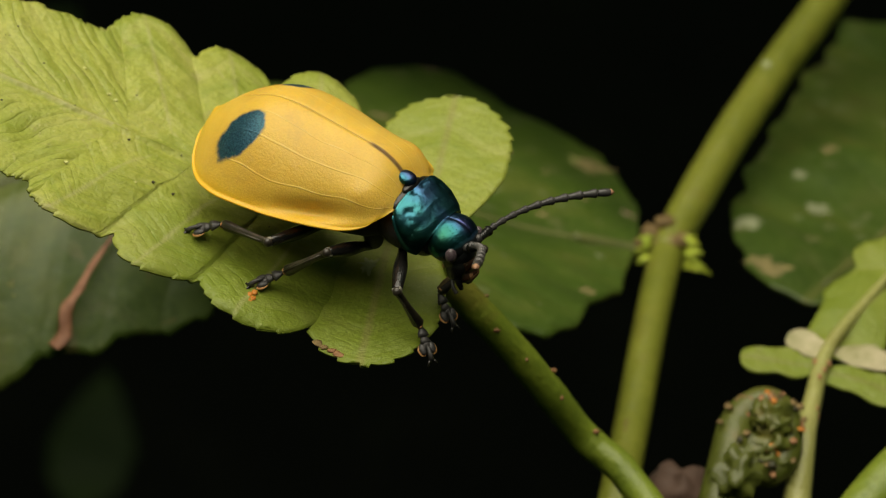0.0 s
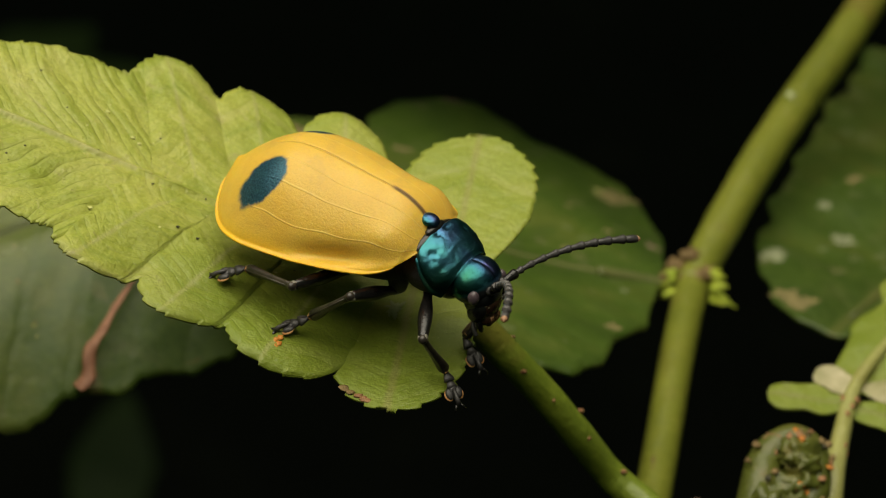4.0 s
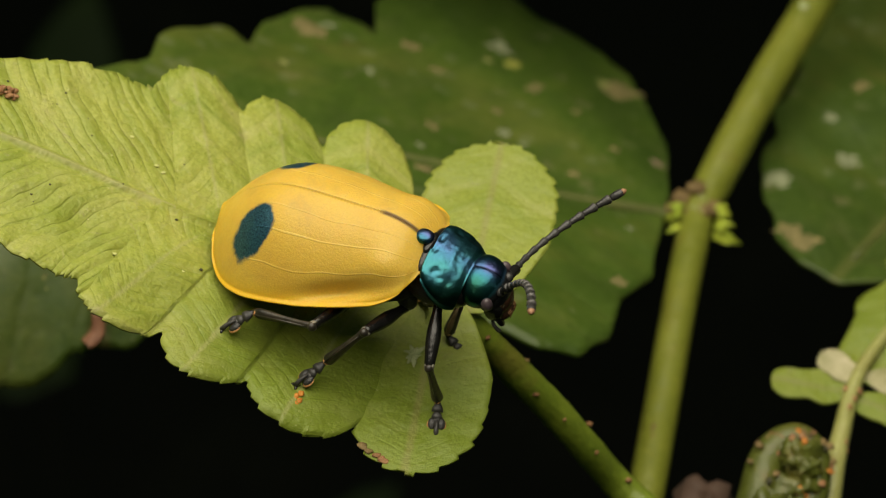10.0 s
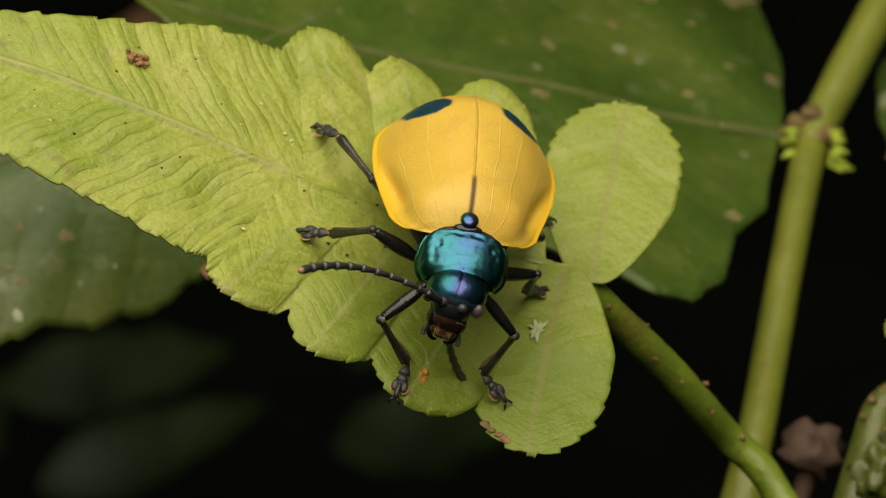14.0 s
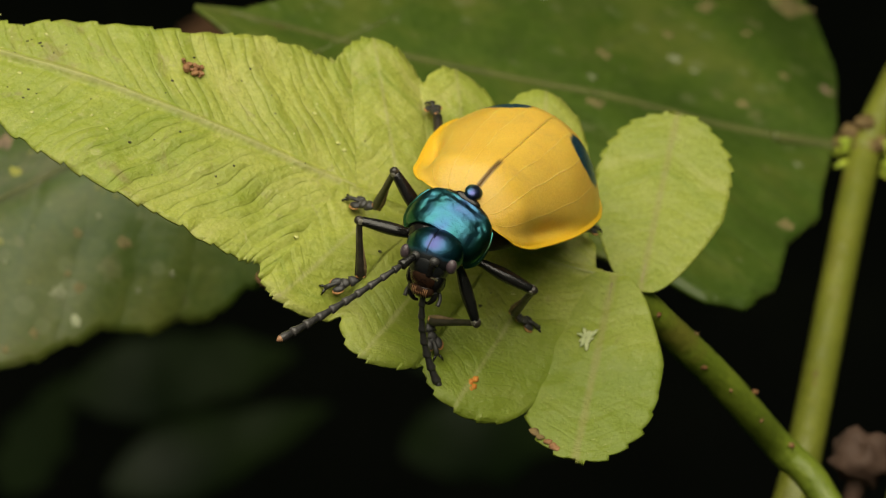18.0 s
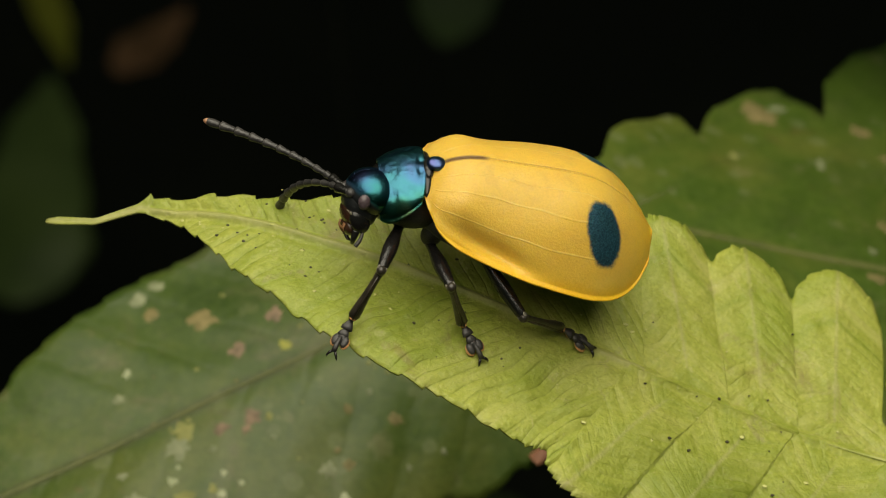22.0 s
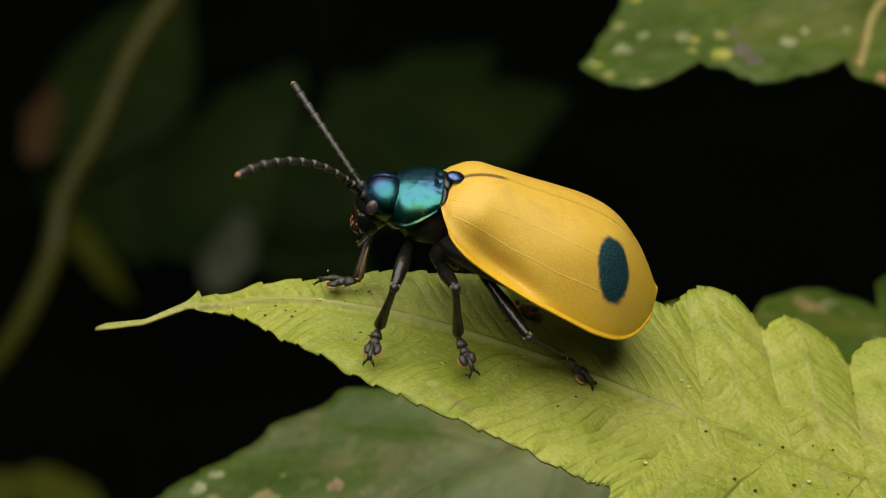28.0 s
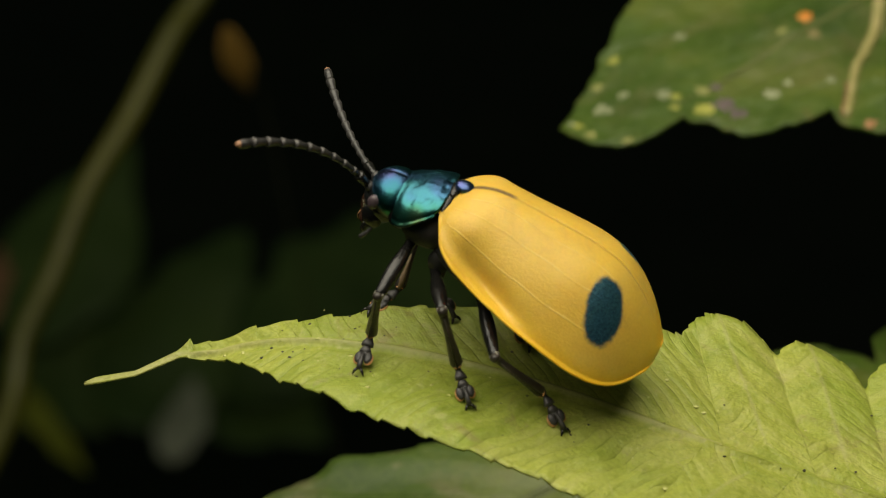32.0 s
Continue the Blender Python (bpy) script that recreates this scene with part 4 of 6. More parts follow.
def lobed_leaf():
    leaf = thing("lobed_leaf", (4.6, 66, -17.0), "green lobed leaf with brown vein, yellow rim and blemishes", "leaf")
    hem_x = [-10.35, -9.6, -8.6, -7.3, -6.3, -5.3, -4.3, -3.8, -3.4, -2.2, -1.5, -0.4, 1.1, 2.3, 3.4, 4.1, 4.5, 5.1, 6.5, 9, 12, 13, 17, 22, 24]
    hem_y = [45.9, 45.4, 44.9, 44.7, 44.7, 45.1, 45.9, 46.4, 46.0, 45.9, 45.5, 45.2, 45.3, 45.6, 46.2, 46.7, 46.2, 45.8, 45.2, 45.0, 46.5, 46.0, 45.6, 47, 50]

    def vein_x(y):
        return 4.7 + 0.12 * (y - 46.5) + 0.15 * math.sin(y * 0.7)

    def top(x, y):
        m = abs(x - vein_x(y))
        return -17.2 + 0.7 * wob(x, y, 3, 0.15) + 0.03 * (x - 4) - 0.018 * (y - 46) - 0.3 * math.exp(-(m / 0.8) ** 2) + 0.12 * wob(x, y, 4, 0.8)

    P, UV = [], []
    for c in np.linspace(0, 1, 260):
        x0 = -10.35 + 34.35 * c
        y0 = 45.3 + 1.4 * (float(np.interp(x0, hem_x, hem_y)) - 45.3) - saw(x0 + 0.5 * wob(x0, 0, 5, 0.8), 0.9, 0.16, 12) + 0.12 * wob(x0, 2, 6, 2.0)
        x1 = -6 + 32 * c
        row, urow = [], []
        for s in np.linspace(0, 1, 70) ** 1.3:
            x, y = x0 + (x1 - x0) * s, y0 + (68 - y0) * s
            x += (0.25 * wob(y, 0, 7, 1.1)) * max(0.0, 1 - c * 20)
            row.append((x, y, top(x, y)))
            urow.append((y, x - vein_x(y)))
        P.append(row)
        UV.append(urow)
    v, f, uv = sheet(P, 0.25, UV)
    part("blade", v, f, DARK_D, leaf, uv=uv)
    rib = [(vein_x(y), y, top(vein_x(y), y) + 0.1) for y in np.linspace(46.8, 66, 40)]
    part("vein", *tube(rib, np.linspace(0.16, 0.5, 40), 10, 0.6), TAN_VEIN, leaf, "tan vein, brown at its end")
    part("vein", *tube([(q[0] - 0.25, q[1], q[2] + 0.02) for q in rib[:7]], 0.16, 8, 0.5), BARK, leaf, "brown withered end of the vein")
    for bx, tx in ((1.5, 50), (-1.0, 47.5)):
        thin = [(vein_x(64) + (bx - vein_x(64)) * q - 3.5 * q, 60 + (tx - 60) * q, 0) for q in np.linspace(0, 1, 20)]
        part("vein", *tube([(x, y, top(x, y) + 0.02) for x, y, _ in thin], np.linspace(0.12, 0.04, 20), 8, 0.6), DARK_RIB, leaf)
    blots = ((2.1, 51.6, 0.5, ORANGE), (2.7, 50.6, 0.4, TAN_SPOT), (0.9, 50.8, 0.35, DULL_YELLOW), (-7.3, 47.6, 0.35, PALE_SPOT), (-8.4, 46.8, 0.55, PALE_SPOT), (0.8, 47.3, 0.5, PALE_SPOT), (1.6, 47.9, 0.3, PALE_SPOT),
             (-1.7, 46.8, 0.7, MAUVE), (-0.9, 46.3, 0.6, MAUVE), (-2.3, 47.8, 0.4, MAUVE), (-2.7, 46.5, 0.6, YELLOW), (-3.0, 47.6, 0.4, DULL_YELLOW), (-4.4, 47.2, 0.35, YELLOW), (-4.35, 46.6, 0.3, YELLOW), (-5.1, 47.4, 0.45, PALE_SPOT),
             (-9.4, 45.85, 0.35, YELLOW), (-8.7, 45.35, 0.35, DULL_YELLOW), (-9.9, 46.0, 0.25, PALE_SPOT), (-6.6, 44.95, 0.3, DULL_YELLOW), (-8.9, 48.2, 0.35, DULL_YELLOW), (-8.3, 49.7, 0.4, YELLOW), (-4.8, 51.0, 0.35, PALE_SPOT), (3.9, 48.0, 0.3, PALE_SPOT), (6.2, 45.6, 0.35, CRUMB), (9.5, 48.5, 0.6, TAN_SPOT))
    for i, (x, y, r, mat_of) in enumerate(blots):
        y = 45.3 + 1.7 * (y - 45.3)
        rings = []
        for q in (0.0, 0.55, 0.9, 1.0):
            for k in range(14):
                e = 2 * math.pi * k / 14
                w = r * q * (1 + 0.8 * wob(math.cos(e) * 2, math.sin(e) * 2, 60 + i))
                px, py = x + w * math.cos(e), y + w * math.sin(e)
                rings.append((px, py, top(px, py) + 0.05 * (1 - q ** 4) - 0.01))
        faces = [(g * 14 + k, g * 14 + (k + 1) % 14, g * 14 + 14 + (k + 1) % 14, g * 14 + 14 + k) for g in range(3) for k in range(14)]
        part("spot", rings, faces, mat_of, leaf)
    stalk = curve_points([(7.0, 65, -17.3), (12, 84, -20), (28, 95, -25), (45.5, 94, -26)], 40)
    part("stalk", *tube(stalk, np.linspace(0.5, 1.2, 40), 10), RIB, leaf, "pale yellow-green stalk")
    return leaf


lobed_leaf()


def plant_stem():
    st = thing("plant_stem", (24.2, 6.0, -25.3), "olive-green stem with a scarred node and small warts", "stem")
    lower = curve_points([(16, -40, -598), (19, -28, -120), (22.5, -8, -40), (23.6, 0, -28), (24.2, 6, -25.6), (24.6, 13, -26.3), (25.0, 21, -27.0), (25.5, 28.6, -28.0)], 70)
    part("stem", *tube(lower, np.concatenate([np.linspace(2.2, 0.95, 40), np.linspace(0.92, 0.9, 30)]), 14), STEM, st)
    upper = curve_points([(25.4, 28.2, -27.9), (26.3, 31.5, -27.9), (28.3, 38.3, -27.9), (30.6, 45.3, -28.1), (34.0, 54.5, -28.2), (38.6, 70, -28.6), (45, 92, -26), (55, 125, -20), (70, 170, -10)], 70)
    part("stem", *tube(upper, [0.95 + 0.14 * math.sin(min(1, i / 16) * math.pi / 2) + 0.04 * wob(i, 0, 2, 0.4) for i in range(70)], 14), STEM, st)
    stalk = curve_points([(14.3, 1.1, -5.5), (15.4, 1.2, -6.5), (17.6, 1.45, -9.7), (19.1, 1.6, -11.7), (20.7, 1.65, -14.0), (22.7, 1.9, -17.2), (24.8, 0.6, -18.2), (27.2, -3.0, -20.0), (30, -14, -60), (34, -30, -598)], 90)
    part("leaf_stalk", *tube(stalk, [0.4 + 0.32 * min(1, i / 18) + 0.04 * wob(i, 1, 4, 0.3) for i in range(90)], 16), STALK, st, "green stalk that carries the bright leaf")
    for i, q in enumerate(((21.1, 2.35, -13.75), (20.7, 1.2, -13.35), (20.4, 1.5, -12.95), (18.0, 1.85, -9.3), (18.6, 0.95, -10.4), (17.2, 1.6, -8.35), (23.2, 1.7, -16.6))):
        part("wart", *blob(q, (0.17, 0.11, 0.12), 6, 8, None, 0.6, i), CRUMB if i != 3 else BARK, st, "rusty wart")
    random.seed(5)
    for i in range(9):
        p = stalk[random.randrange(12, 56)]
        a = random.uniform(0, 2 * math.pi)
        part("wart", *blob((p.x + 0.6 * math.cos(a), p.y + 0.3 * math.sin(a) - 0.2, p.z + 0.55 * abs(math.sin(a))), (0.12, 0.13, 0.1), 6, 8, None, 0.5, i), CRUMB, st)
    for i, d in enumerate(((-0.95, -0.1, 0.6), (-0.6, -0.7, 0.3), (0.3, -0.8, 0.6), (0.8, -0.5, 0.5), (-0.2, 0.5, 0.9), (-1.2, -0.3, 0.0))):
        part("scar", *blob((25.5 + d[0], 29.2 + d[1], -27.9 + d[2]), (0.55, 0.5, 0.4), 8, 12, None, 0.5, i), BARK, st)
    part("wart", *blob((30.2, 44.6, -26.95), (0.28, 0.34, 0.14), 6, 10), LICHEN, st)
    part("scar", *blob((24.35, 10.5, -25.35), (0.35, 1.6, 0.2), 8, 12, None, 0.3, 4), BARK, st)
    # tufts of moss at the node
    for i in range(26):
        a = random.uniform(-0.9, 1.2) if i < 18 else random.uniform(2.4, 3.6)
        o = Vector((25.6 + 1.0 * math.cos(a), 28.4 + 1.1 * math.sin(a) - 0.6, -27.6 + random.uniform(-0.7, 0.6)))
        ln = random.uniform(0.7, 1.5) * (1 if i < 18 else 0.7)
        d = Vector((math.cos(a), math.sin(a) - 0.3, random.uniform(-0.1, 0.8))).normalized()
        pts = [o + d * ln * q + Vector((0, 0, -0.25 * q * q)) for q in (0, 0.35, 0.7, 1.0)]
        part("moss_shoot", *tube(pts, [0.16, 0.24, 0.17, 0.03], 7, 0.55), MOSS, st)
    return st


plant_stem()


def fern():
    fr = thing("young_fern", (32.6, 3.0, -20.6), "young bright green fern frond on a pale stalk", "fern")
    stalk = curve_points([(26, -30, -598), (29, -18, -120), (31.5, -5, -40), (32.4, 1, -24), (32.7, 5.7, -20.5), (33.0, 8.6, -20.2), (33.7, 12.6, -20.0), (35.6, 16.6, -20.0), (38.0, 21.2, -20.2)], 60)
    part("stalk", *tube(stalk, np.concatenate([np.linspace(1.3, 0.5, 34), np.linspace(0.5, 0.34, 12), np.linspace(0.33, 0.16, 14)]), 10), FROND_STALK, fr, "pale green stalk tinged with rust")

    def leaflet(base, tip, hw, sd, mat, lift=0.0, neck=0.35):
        b, t = Vector((*base, 0)), Vector((*tip, 0))
        ax = t - b
        length = ax.length
        ax.normalize()
        s2 = Vector((-ax.y, ax.x, 0))
        P, UV = [], []
        for s in np.linspace(0, 1, 50):
            h = hw * min(1, neck + s / 0.3 * (1 - neck)) * (1 if s < 0.6 else max(0.0, 1 - ((s - 0.6) / 0.4) ** 2.2) ** 0.5) + 0.02
            row, urow = [], []
            for c in np.linspace(-1, 1, 17):
                d = c * h * (1 + 0.1 * math.sin(s * length * 1.7 + sd + (c > 0)) + 0.2 * abs(math.sin(s * length * 1.05 + sd * (1 + (c > 0)))) - 0.1)
                p = b + ax * (s * length) + s2 * d
                row.append((p.x, p.y, -20.15 + lift + 0.3 * wob(p.x, p.y, sd, 0.4) + 0.14 * wob(p.x, p.y, sd + 1, 1.3) * abs(c) - 0.05 * d * d))
                urow.append((s * length, d))
            P.append(row)
            UV.append(urow)
        v, f, uv = sheet(P, 0.16, UV)
        part("leaflet", v, f, mat, fr, uv=uv)

    leaflet((33.7, 12.4), (39.6, 24.2), 2.25, 31, FERN, 0.0, 0.62)
    leaflet((33.2, 11.6), (29.5, 11.7), 0.95, 32, FERN)
    leaflet((33.5, 11.2), (37.6, 9.9), 0.95, 33, FERN)
    leaflet((33.5, 12.2), (31.9, 13.7), 0.75, 34, TAN_LEAF, 0.1)
    leaflet((34.0, 12.6), (37.0, 12.2), 0.8, 35, TAN_LEAF)
    random.seed(9)
    for i in range(14):
        p = stalk[random.randrange(28, 44)]
        a = random.uniform(0, 6.28)
        part("scale", *blob((p.x + 0.42 * math.cos(a), p.y, p.z + 0.4 * abs(math.sin(a))), (0.13, 0.2, 0.08), 5, 7), CRUMB, fr)
    return fr


fern()

neighbour = thing("young_frond_stalk", (37.5, 1.5, -20.5), "green young frond stalk with rust-orange scales", "fern")
stem_line = curve_points([(30, -20, -598), (32.2, -4.0, -40), (34.4, 0.2, -22.5), (36.4, 3.5, -20.2), (39.2, 6.7, -19.6), (43.0, 8.6, -20.0)], 40)
part("stalk", *tube(stem_line, np.linspace(1.5, 1.0, 40), 12), STALK, neighbour)
random.seed(23)
for i in range(16):
    p = stem_line[random.randrange(20, 34)]
    part("scale", *blob((p.x + random.uniform(-0.9, 0.7), p.y + random.uniform(0.2, 0.9), p.z + random.uniform(0.6, 1.0)), (0.15, 0.2, 0.1), 5, 7, None, 0.5, i), (CRUMB, ORANGE)[i % 2], neighbour)


def crozier():
    """A coiled young frond with rusty scales."""
    cz = thing("fern_crozier", (29.5, 2.0, -20.0), "coiled young fern frond with rust-brown scales", "fern")
    hook = curve_points([(24, -18, -598), (26, -10, -60), (28.4, -1.5, -24), (29.3, 4.2, -20.1), (29.65, 6.3, -19.4), (30.7, 7.2, -19.0), (31.7, 6.6, -19.2), (31.9, 4.8, -19.9), (31.1, 3.9, -20.4), (30.5, 4.7, -20.3)], 80)
    part("hook", *tube(hook, np.concatenate([np.linspace(1.2, 0.8, 44), np.linspace(0.8, 0.55, 36)]), 12), YOUNG, cz)
    part("folded_leaflet", *blob((30.5, 5.2, -19.9), (1.35, 1.6, 0.75), 16, 20, None, 0.9, 8), YOUNG, cz)
    part("folded_leaflet", *blob((29.7, 3.2, -19.8), (1.1, 1.5, 0.9), 16, 20, None, 0.8, 9), YOUNG, cz)
    for i in range(5):
        p = hook[48 + i * 6]
        part("folded_leaflet", *blob((p.x * 0.6 + 30.5 * 0.4, p.y * 0.6 + 4.6 * 0.4, p.z + 0.35), (0.85, 0.7, 0.55), 12, 14, None, 0.9, i), YOUNG, cz)
    random.seed(12)
    for i in range(75):
        p = hook[random.randrange(28, 78)]
        q = p + Vector((random.uniform(-0.8, 0.8), random.uniform(-0.6, 0.3), random.uniform(0.45, 0.85)))
        part("scale", *blob(tuple(q), (random.uniform(0.1, 0.24), random.uniform(0.12, 0.26), 0.09), 5, 7, None, 0.7, i), (CRUMB, BARK, SPECK, BARK, BARK, CRUMB, ORANGE)[i % 7], cz)
    return cz


crozier()

dried = thing("dried_frond", (27.0, 7.8, -26.0), "shrivelled brown frond tip against the stem", "frond")
part("curl", *blob((27.2, 7.6, -25.7), (1.5, 1.3, 1.1), 12, 16, None, 0.55, 3), DEAD, dried)
part("stalk", *tube(curve_points([(27.2, 7.6, -26), (26.5, 2, -32), (24, -12, -90), (22, -20, -598)], 24), 0.5, 8), DEAD, dried)


# ---- undergrowth and soil, far below in the dark ----
def undergrowth(base, tip, half, mat, label, seed):
    b, t = Vector(base), Vector(tip)
    ground_at = (base[0] + 3, base[1] + 40, -598)
    pl = thing("undergrowth_leaf", ground_at, label, "leaf", "leaves in the undergrowth")
    ax = t - b
    length = ax.length
    ax.normalize()
    s2 = ax.cross(Vector((0, -0.55, 0.83))).normalized()
    up = s2.cross(ax)
    P, UV = [], []
    for s in np.linspace(0, 1, 40):
        h = half * math.sin(math.pi * s ** 0.75) ** 0.9 * (1 + 0.35 * wob(s * 6, 0, seed)) + 0.05
        row, urow = [], []
        for c in np.linspace(-1, 1, 13):
            p = b + ax * (s * length) + s2 * (c * h) + up * (2.5 * wob(s * length, c * h, seed, 0.05) - 0.008 * (c * h) ** 2)
            row.append(tuple(p))
            urow.append((s * length, c * h))
        P.append(row)
        UV.append(urow)
    v, f, uv = sheet(P, 0.4, UV)
    part("blade", v, f, mat, pl, uv=uv)
    part("stalk", *tube(curve_points([base, (base[0] + 0.5, base[1] + 8, base[2] - 12), (base[0] + 2, base[1] + 30, 0.5 * base[2] - 299), ground_at], 20), 0.1, 8), SPECK, pl)
    return pl


# one kind of leaf in shaded and lit colours, for dark and glowing depth
FAR = (BLADE_DIM, "broad green leaf far below in the undergrowth, coloured dim as shaded")
LIT = (GLOW_LEAF, "broad leaf deep in the undergrowth, its green glow put into the colour")
BROWN = (WITHERED, "withered brown leaf low in the undergrowth")
OLIVE = (DIM_OLIVE, "narrow olive leaf low in the undergrowth")
PALE = (DIM_PALE, "pale grey withered leaf in the undergrowth")
RUST = (RUSTY, "rust-brown leaf tip hanging in the dark")
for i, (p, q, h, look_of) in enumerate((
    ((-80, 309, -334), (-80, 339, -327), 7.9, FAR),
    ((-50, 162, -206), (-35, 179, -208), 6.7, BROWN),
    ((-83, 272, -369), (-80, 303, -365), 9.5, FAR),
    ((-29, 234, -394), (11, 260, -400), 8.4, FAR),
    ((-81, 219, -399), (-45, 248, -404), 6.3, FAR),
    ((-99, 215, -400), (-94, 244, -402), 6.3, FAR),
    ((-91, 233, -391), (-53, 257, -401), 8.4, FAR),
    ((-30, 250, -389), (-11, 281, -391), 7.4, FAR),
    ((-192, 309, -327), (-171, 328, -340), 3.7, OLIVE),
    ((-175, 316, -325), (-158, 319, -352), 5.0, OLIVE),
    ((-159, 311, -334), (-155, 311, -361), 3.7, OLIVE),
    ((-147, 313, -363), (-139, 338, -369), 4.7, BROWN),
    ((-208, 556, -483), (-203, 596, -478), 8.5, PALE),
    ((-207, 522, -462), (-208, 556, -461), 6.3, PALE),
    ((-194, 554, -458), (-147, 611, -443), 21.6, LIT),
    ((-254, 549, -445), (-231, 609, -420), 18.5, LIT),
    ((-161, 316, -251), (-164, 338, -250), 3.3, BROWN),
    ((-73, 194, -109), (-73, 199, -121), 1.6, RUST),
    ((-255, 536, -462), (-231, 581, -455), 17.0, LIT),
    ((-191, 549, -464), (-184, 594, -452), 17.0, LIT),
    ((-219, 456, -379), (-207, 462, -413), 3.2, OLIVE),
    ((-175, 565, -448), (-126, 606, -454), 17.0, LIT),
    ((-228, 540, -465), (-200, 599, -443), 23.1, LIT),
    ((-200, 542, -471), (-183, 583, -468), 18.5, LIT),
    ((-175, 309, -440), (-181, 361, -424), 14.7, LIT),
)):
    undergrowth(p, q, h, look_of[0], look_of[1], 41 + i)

cane = thing("undergrowth_cane", (-190, 120, -598), "bent olive cane low in the undergrowth", "stem")
part("cane", *tube(curve_points([(-30, 290, 60), (-50, 225, -40), (-62, 190, -75), (-68, 175, -90), (-72, 171, -95), (-76, 165, -101), (-80, 160, -106), (-83, 154, -112), (-86, 149, -117), (-87, 144, -122), (-92, 138, -130), (-125, 125, -170), (-175, 120, -300), (-190, 120, -598)], 90), 1.3, 12), CANE, cane)
for i, p in enumerate(((-62, 190, -75), (-125, 125, -170))):
    part("joint", *blob(p, (1.7, 1.7, 1.3), 8, 12, None, 0.2, i), BARK, cane)

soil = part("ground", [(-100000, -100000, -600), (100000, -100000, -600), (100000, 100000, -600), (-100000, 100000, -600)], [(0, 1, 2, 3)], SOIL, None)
tagged(soil, "forest soil far below the plants, coloured near black as unlit depth", "ground", "", "structure")


# ---- crumbs and specks on the bright leaf ----
def on_leaf(x, y):
    return leaf_sheet_z(x, y, x, y - mid_y(x))


crumb = thing("crumb", (-4.6, 2.6, on_leaf(-4.6, 2.6)), "small red-brown crumb of debris on the bright leaf", "debris")
random.seed(3)
for i in range(26):
    q = (-4.6 + random.uniform(-0.45, 0.45), 2.6 + random.uniform(-0.22, 0.22))
    r = random.uniform(0.05, 0.13)
    part("grain", *blob((q[0], q[1], on_leaf(*q) + r * 0.7 + random.uniform(0, 0.12)), (r * 1.3, r, r * 0.8), 6, 8, None, 0.5, i), CRUMB, crumb)
rust = thing("orange_crust", (9.24, -7.1, leaf_z(9.24, -7.1)), "tiny orange crust on the edge of a leaf lobe", "debris")
for i in range(5):
    part("grain", *blob((9.2 + 0.12 * math.cos(i * 2), -7.1 - 0.13 * i + 0.25, leaf_z(9.2, -7.1) + 0.18), (0.14, 0.16, 0.1), 6, 8, None, 0.5, i), ORANGE, rust)
patch = thing("lichen_patch", (13.46, -2.9, -4.2), "pale grey star-shaped lichen on the round leaflet", "lichen")
random.seed(31)
for i in range(9):
    e = i * 0.7 + random.uniform(-0.2, 0.2)
    far = random.uniform(0.35, 0.75)
    arm = [(13.46 + q * far * 0.8 * math.cos(e), -2.9 + q * far * math.sin(e + 0.3 * q), -4.06) for q in (0.0, 0.35, 0.7, 1.0)]
    part("arm", *tube(arm, [0.06, 0.12, 0.09, 0.03], 8, 0.3), LICHEN, patch)
scab = thing("brown_scab", (12.9, -8.5, -4.2), "brown withered scab on the leaflet's edge", "debris")
for i in range(7):
    part("flake", *blob((12.0 + 0.2 * i + 0.12 * math.sin(i * 5), -8.05 - 0.09 * i + 0.1 * math.cos(i * 7), -4.05), (0.2 + 0.06 * math.sin(i * 3), 0.13, 0.045), 5, 8, None, 0.6, i), CRUMB if i > 2 else BARK, scab)

random.seed(21)
sv, sf = [], []
for i in range(60):
    x = random.uniform(-15, 11)
    y = mid_y(x) + random.uniform(-1, 1) * float(np.interp(x, [-15, -5, 0, 11], [1.2, 3.8, 5.0, 5.5]))
    r = random.choice((0.03, 0.035, 0.04, 0.05, 0.065))
    v, f = blob((x, y, on_leaf(x, y) + 0.05 * (x > 1)), (r * 1.3, r, r * 0.6), 4, 7, None, 0.5, i)
    sf += [tuple(k + len(sv) for k in q) for q in f]
    sv += v
tagged(part("specks", sv, sf, SPECK, None), "dark specks scattered over the bright leaf", "specks", "", "stuff")
sv, sf = [], []
for i in range(90):
    x = random.uniform(-17, 11)
    y = mid_y(x) + random.uniform(-1, 1) * float(np.interp(x, [-17, -5, 0, 11], [1.0, 4, 5.5, 6.5]))
    r = random.choice((0.02, 0.025, 0.03, 0.04, 0.07))
    v, f = blob((x, y, on_leaf(x, y) + 0.04 * (x > 1)), (r * 1.6, r, r * 0.14), 4, 7, None, 0.9, i)
    sf += [tuple(k + len(sv) for k in q) for q in f]
    sv += v
tagged(part("pale_flecks", sv, sf, FLECK, None), "pale flecks scattered over the bright leaf", "flecks", "", "stuff")

# ---- the beetle (own frame: x forward, y left, z up, origin at the scutellum's tip) ----
beetle = new("leaf_beetle")
beetle.empty_display_size = 0.003
tagged(beetle, "yellow leaf beetle with blue-black spots and metallic teal head", "beetle")


def eased(x, xs, ys, reach):
    """A table read through a small window, so that no kinks show."""
    reach = max(0.0, min(reach, x - xs[0], xs[-1] - x))
    return float(np.mean(np.interp(x + np.linspace(-reach, reach, 15), xs, ys)))


WING_X = [-9.22, -9.09, -8.83, -8.31, -7.48, -6.44, -5.19, -3.84, -2.60, -1.56, -0.62, 0.10, 0.50, 0.70]


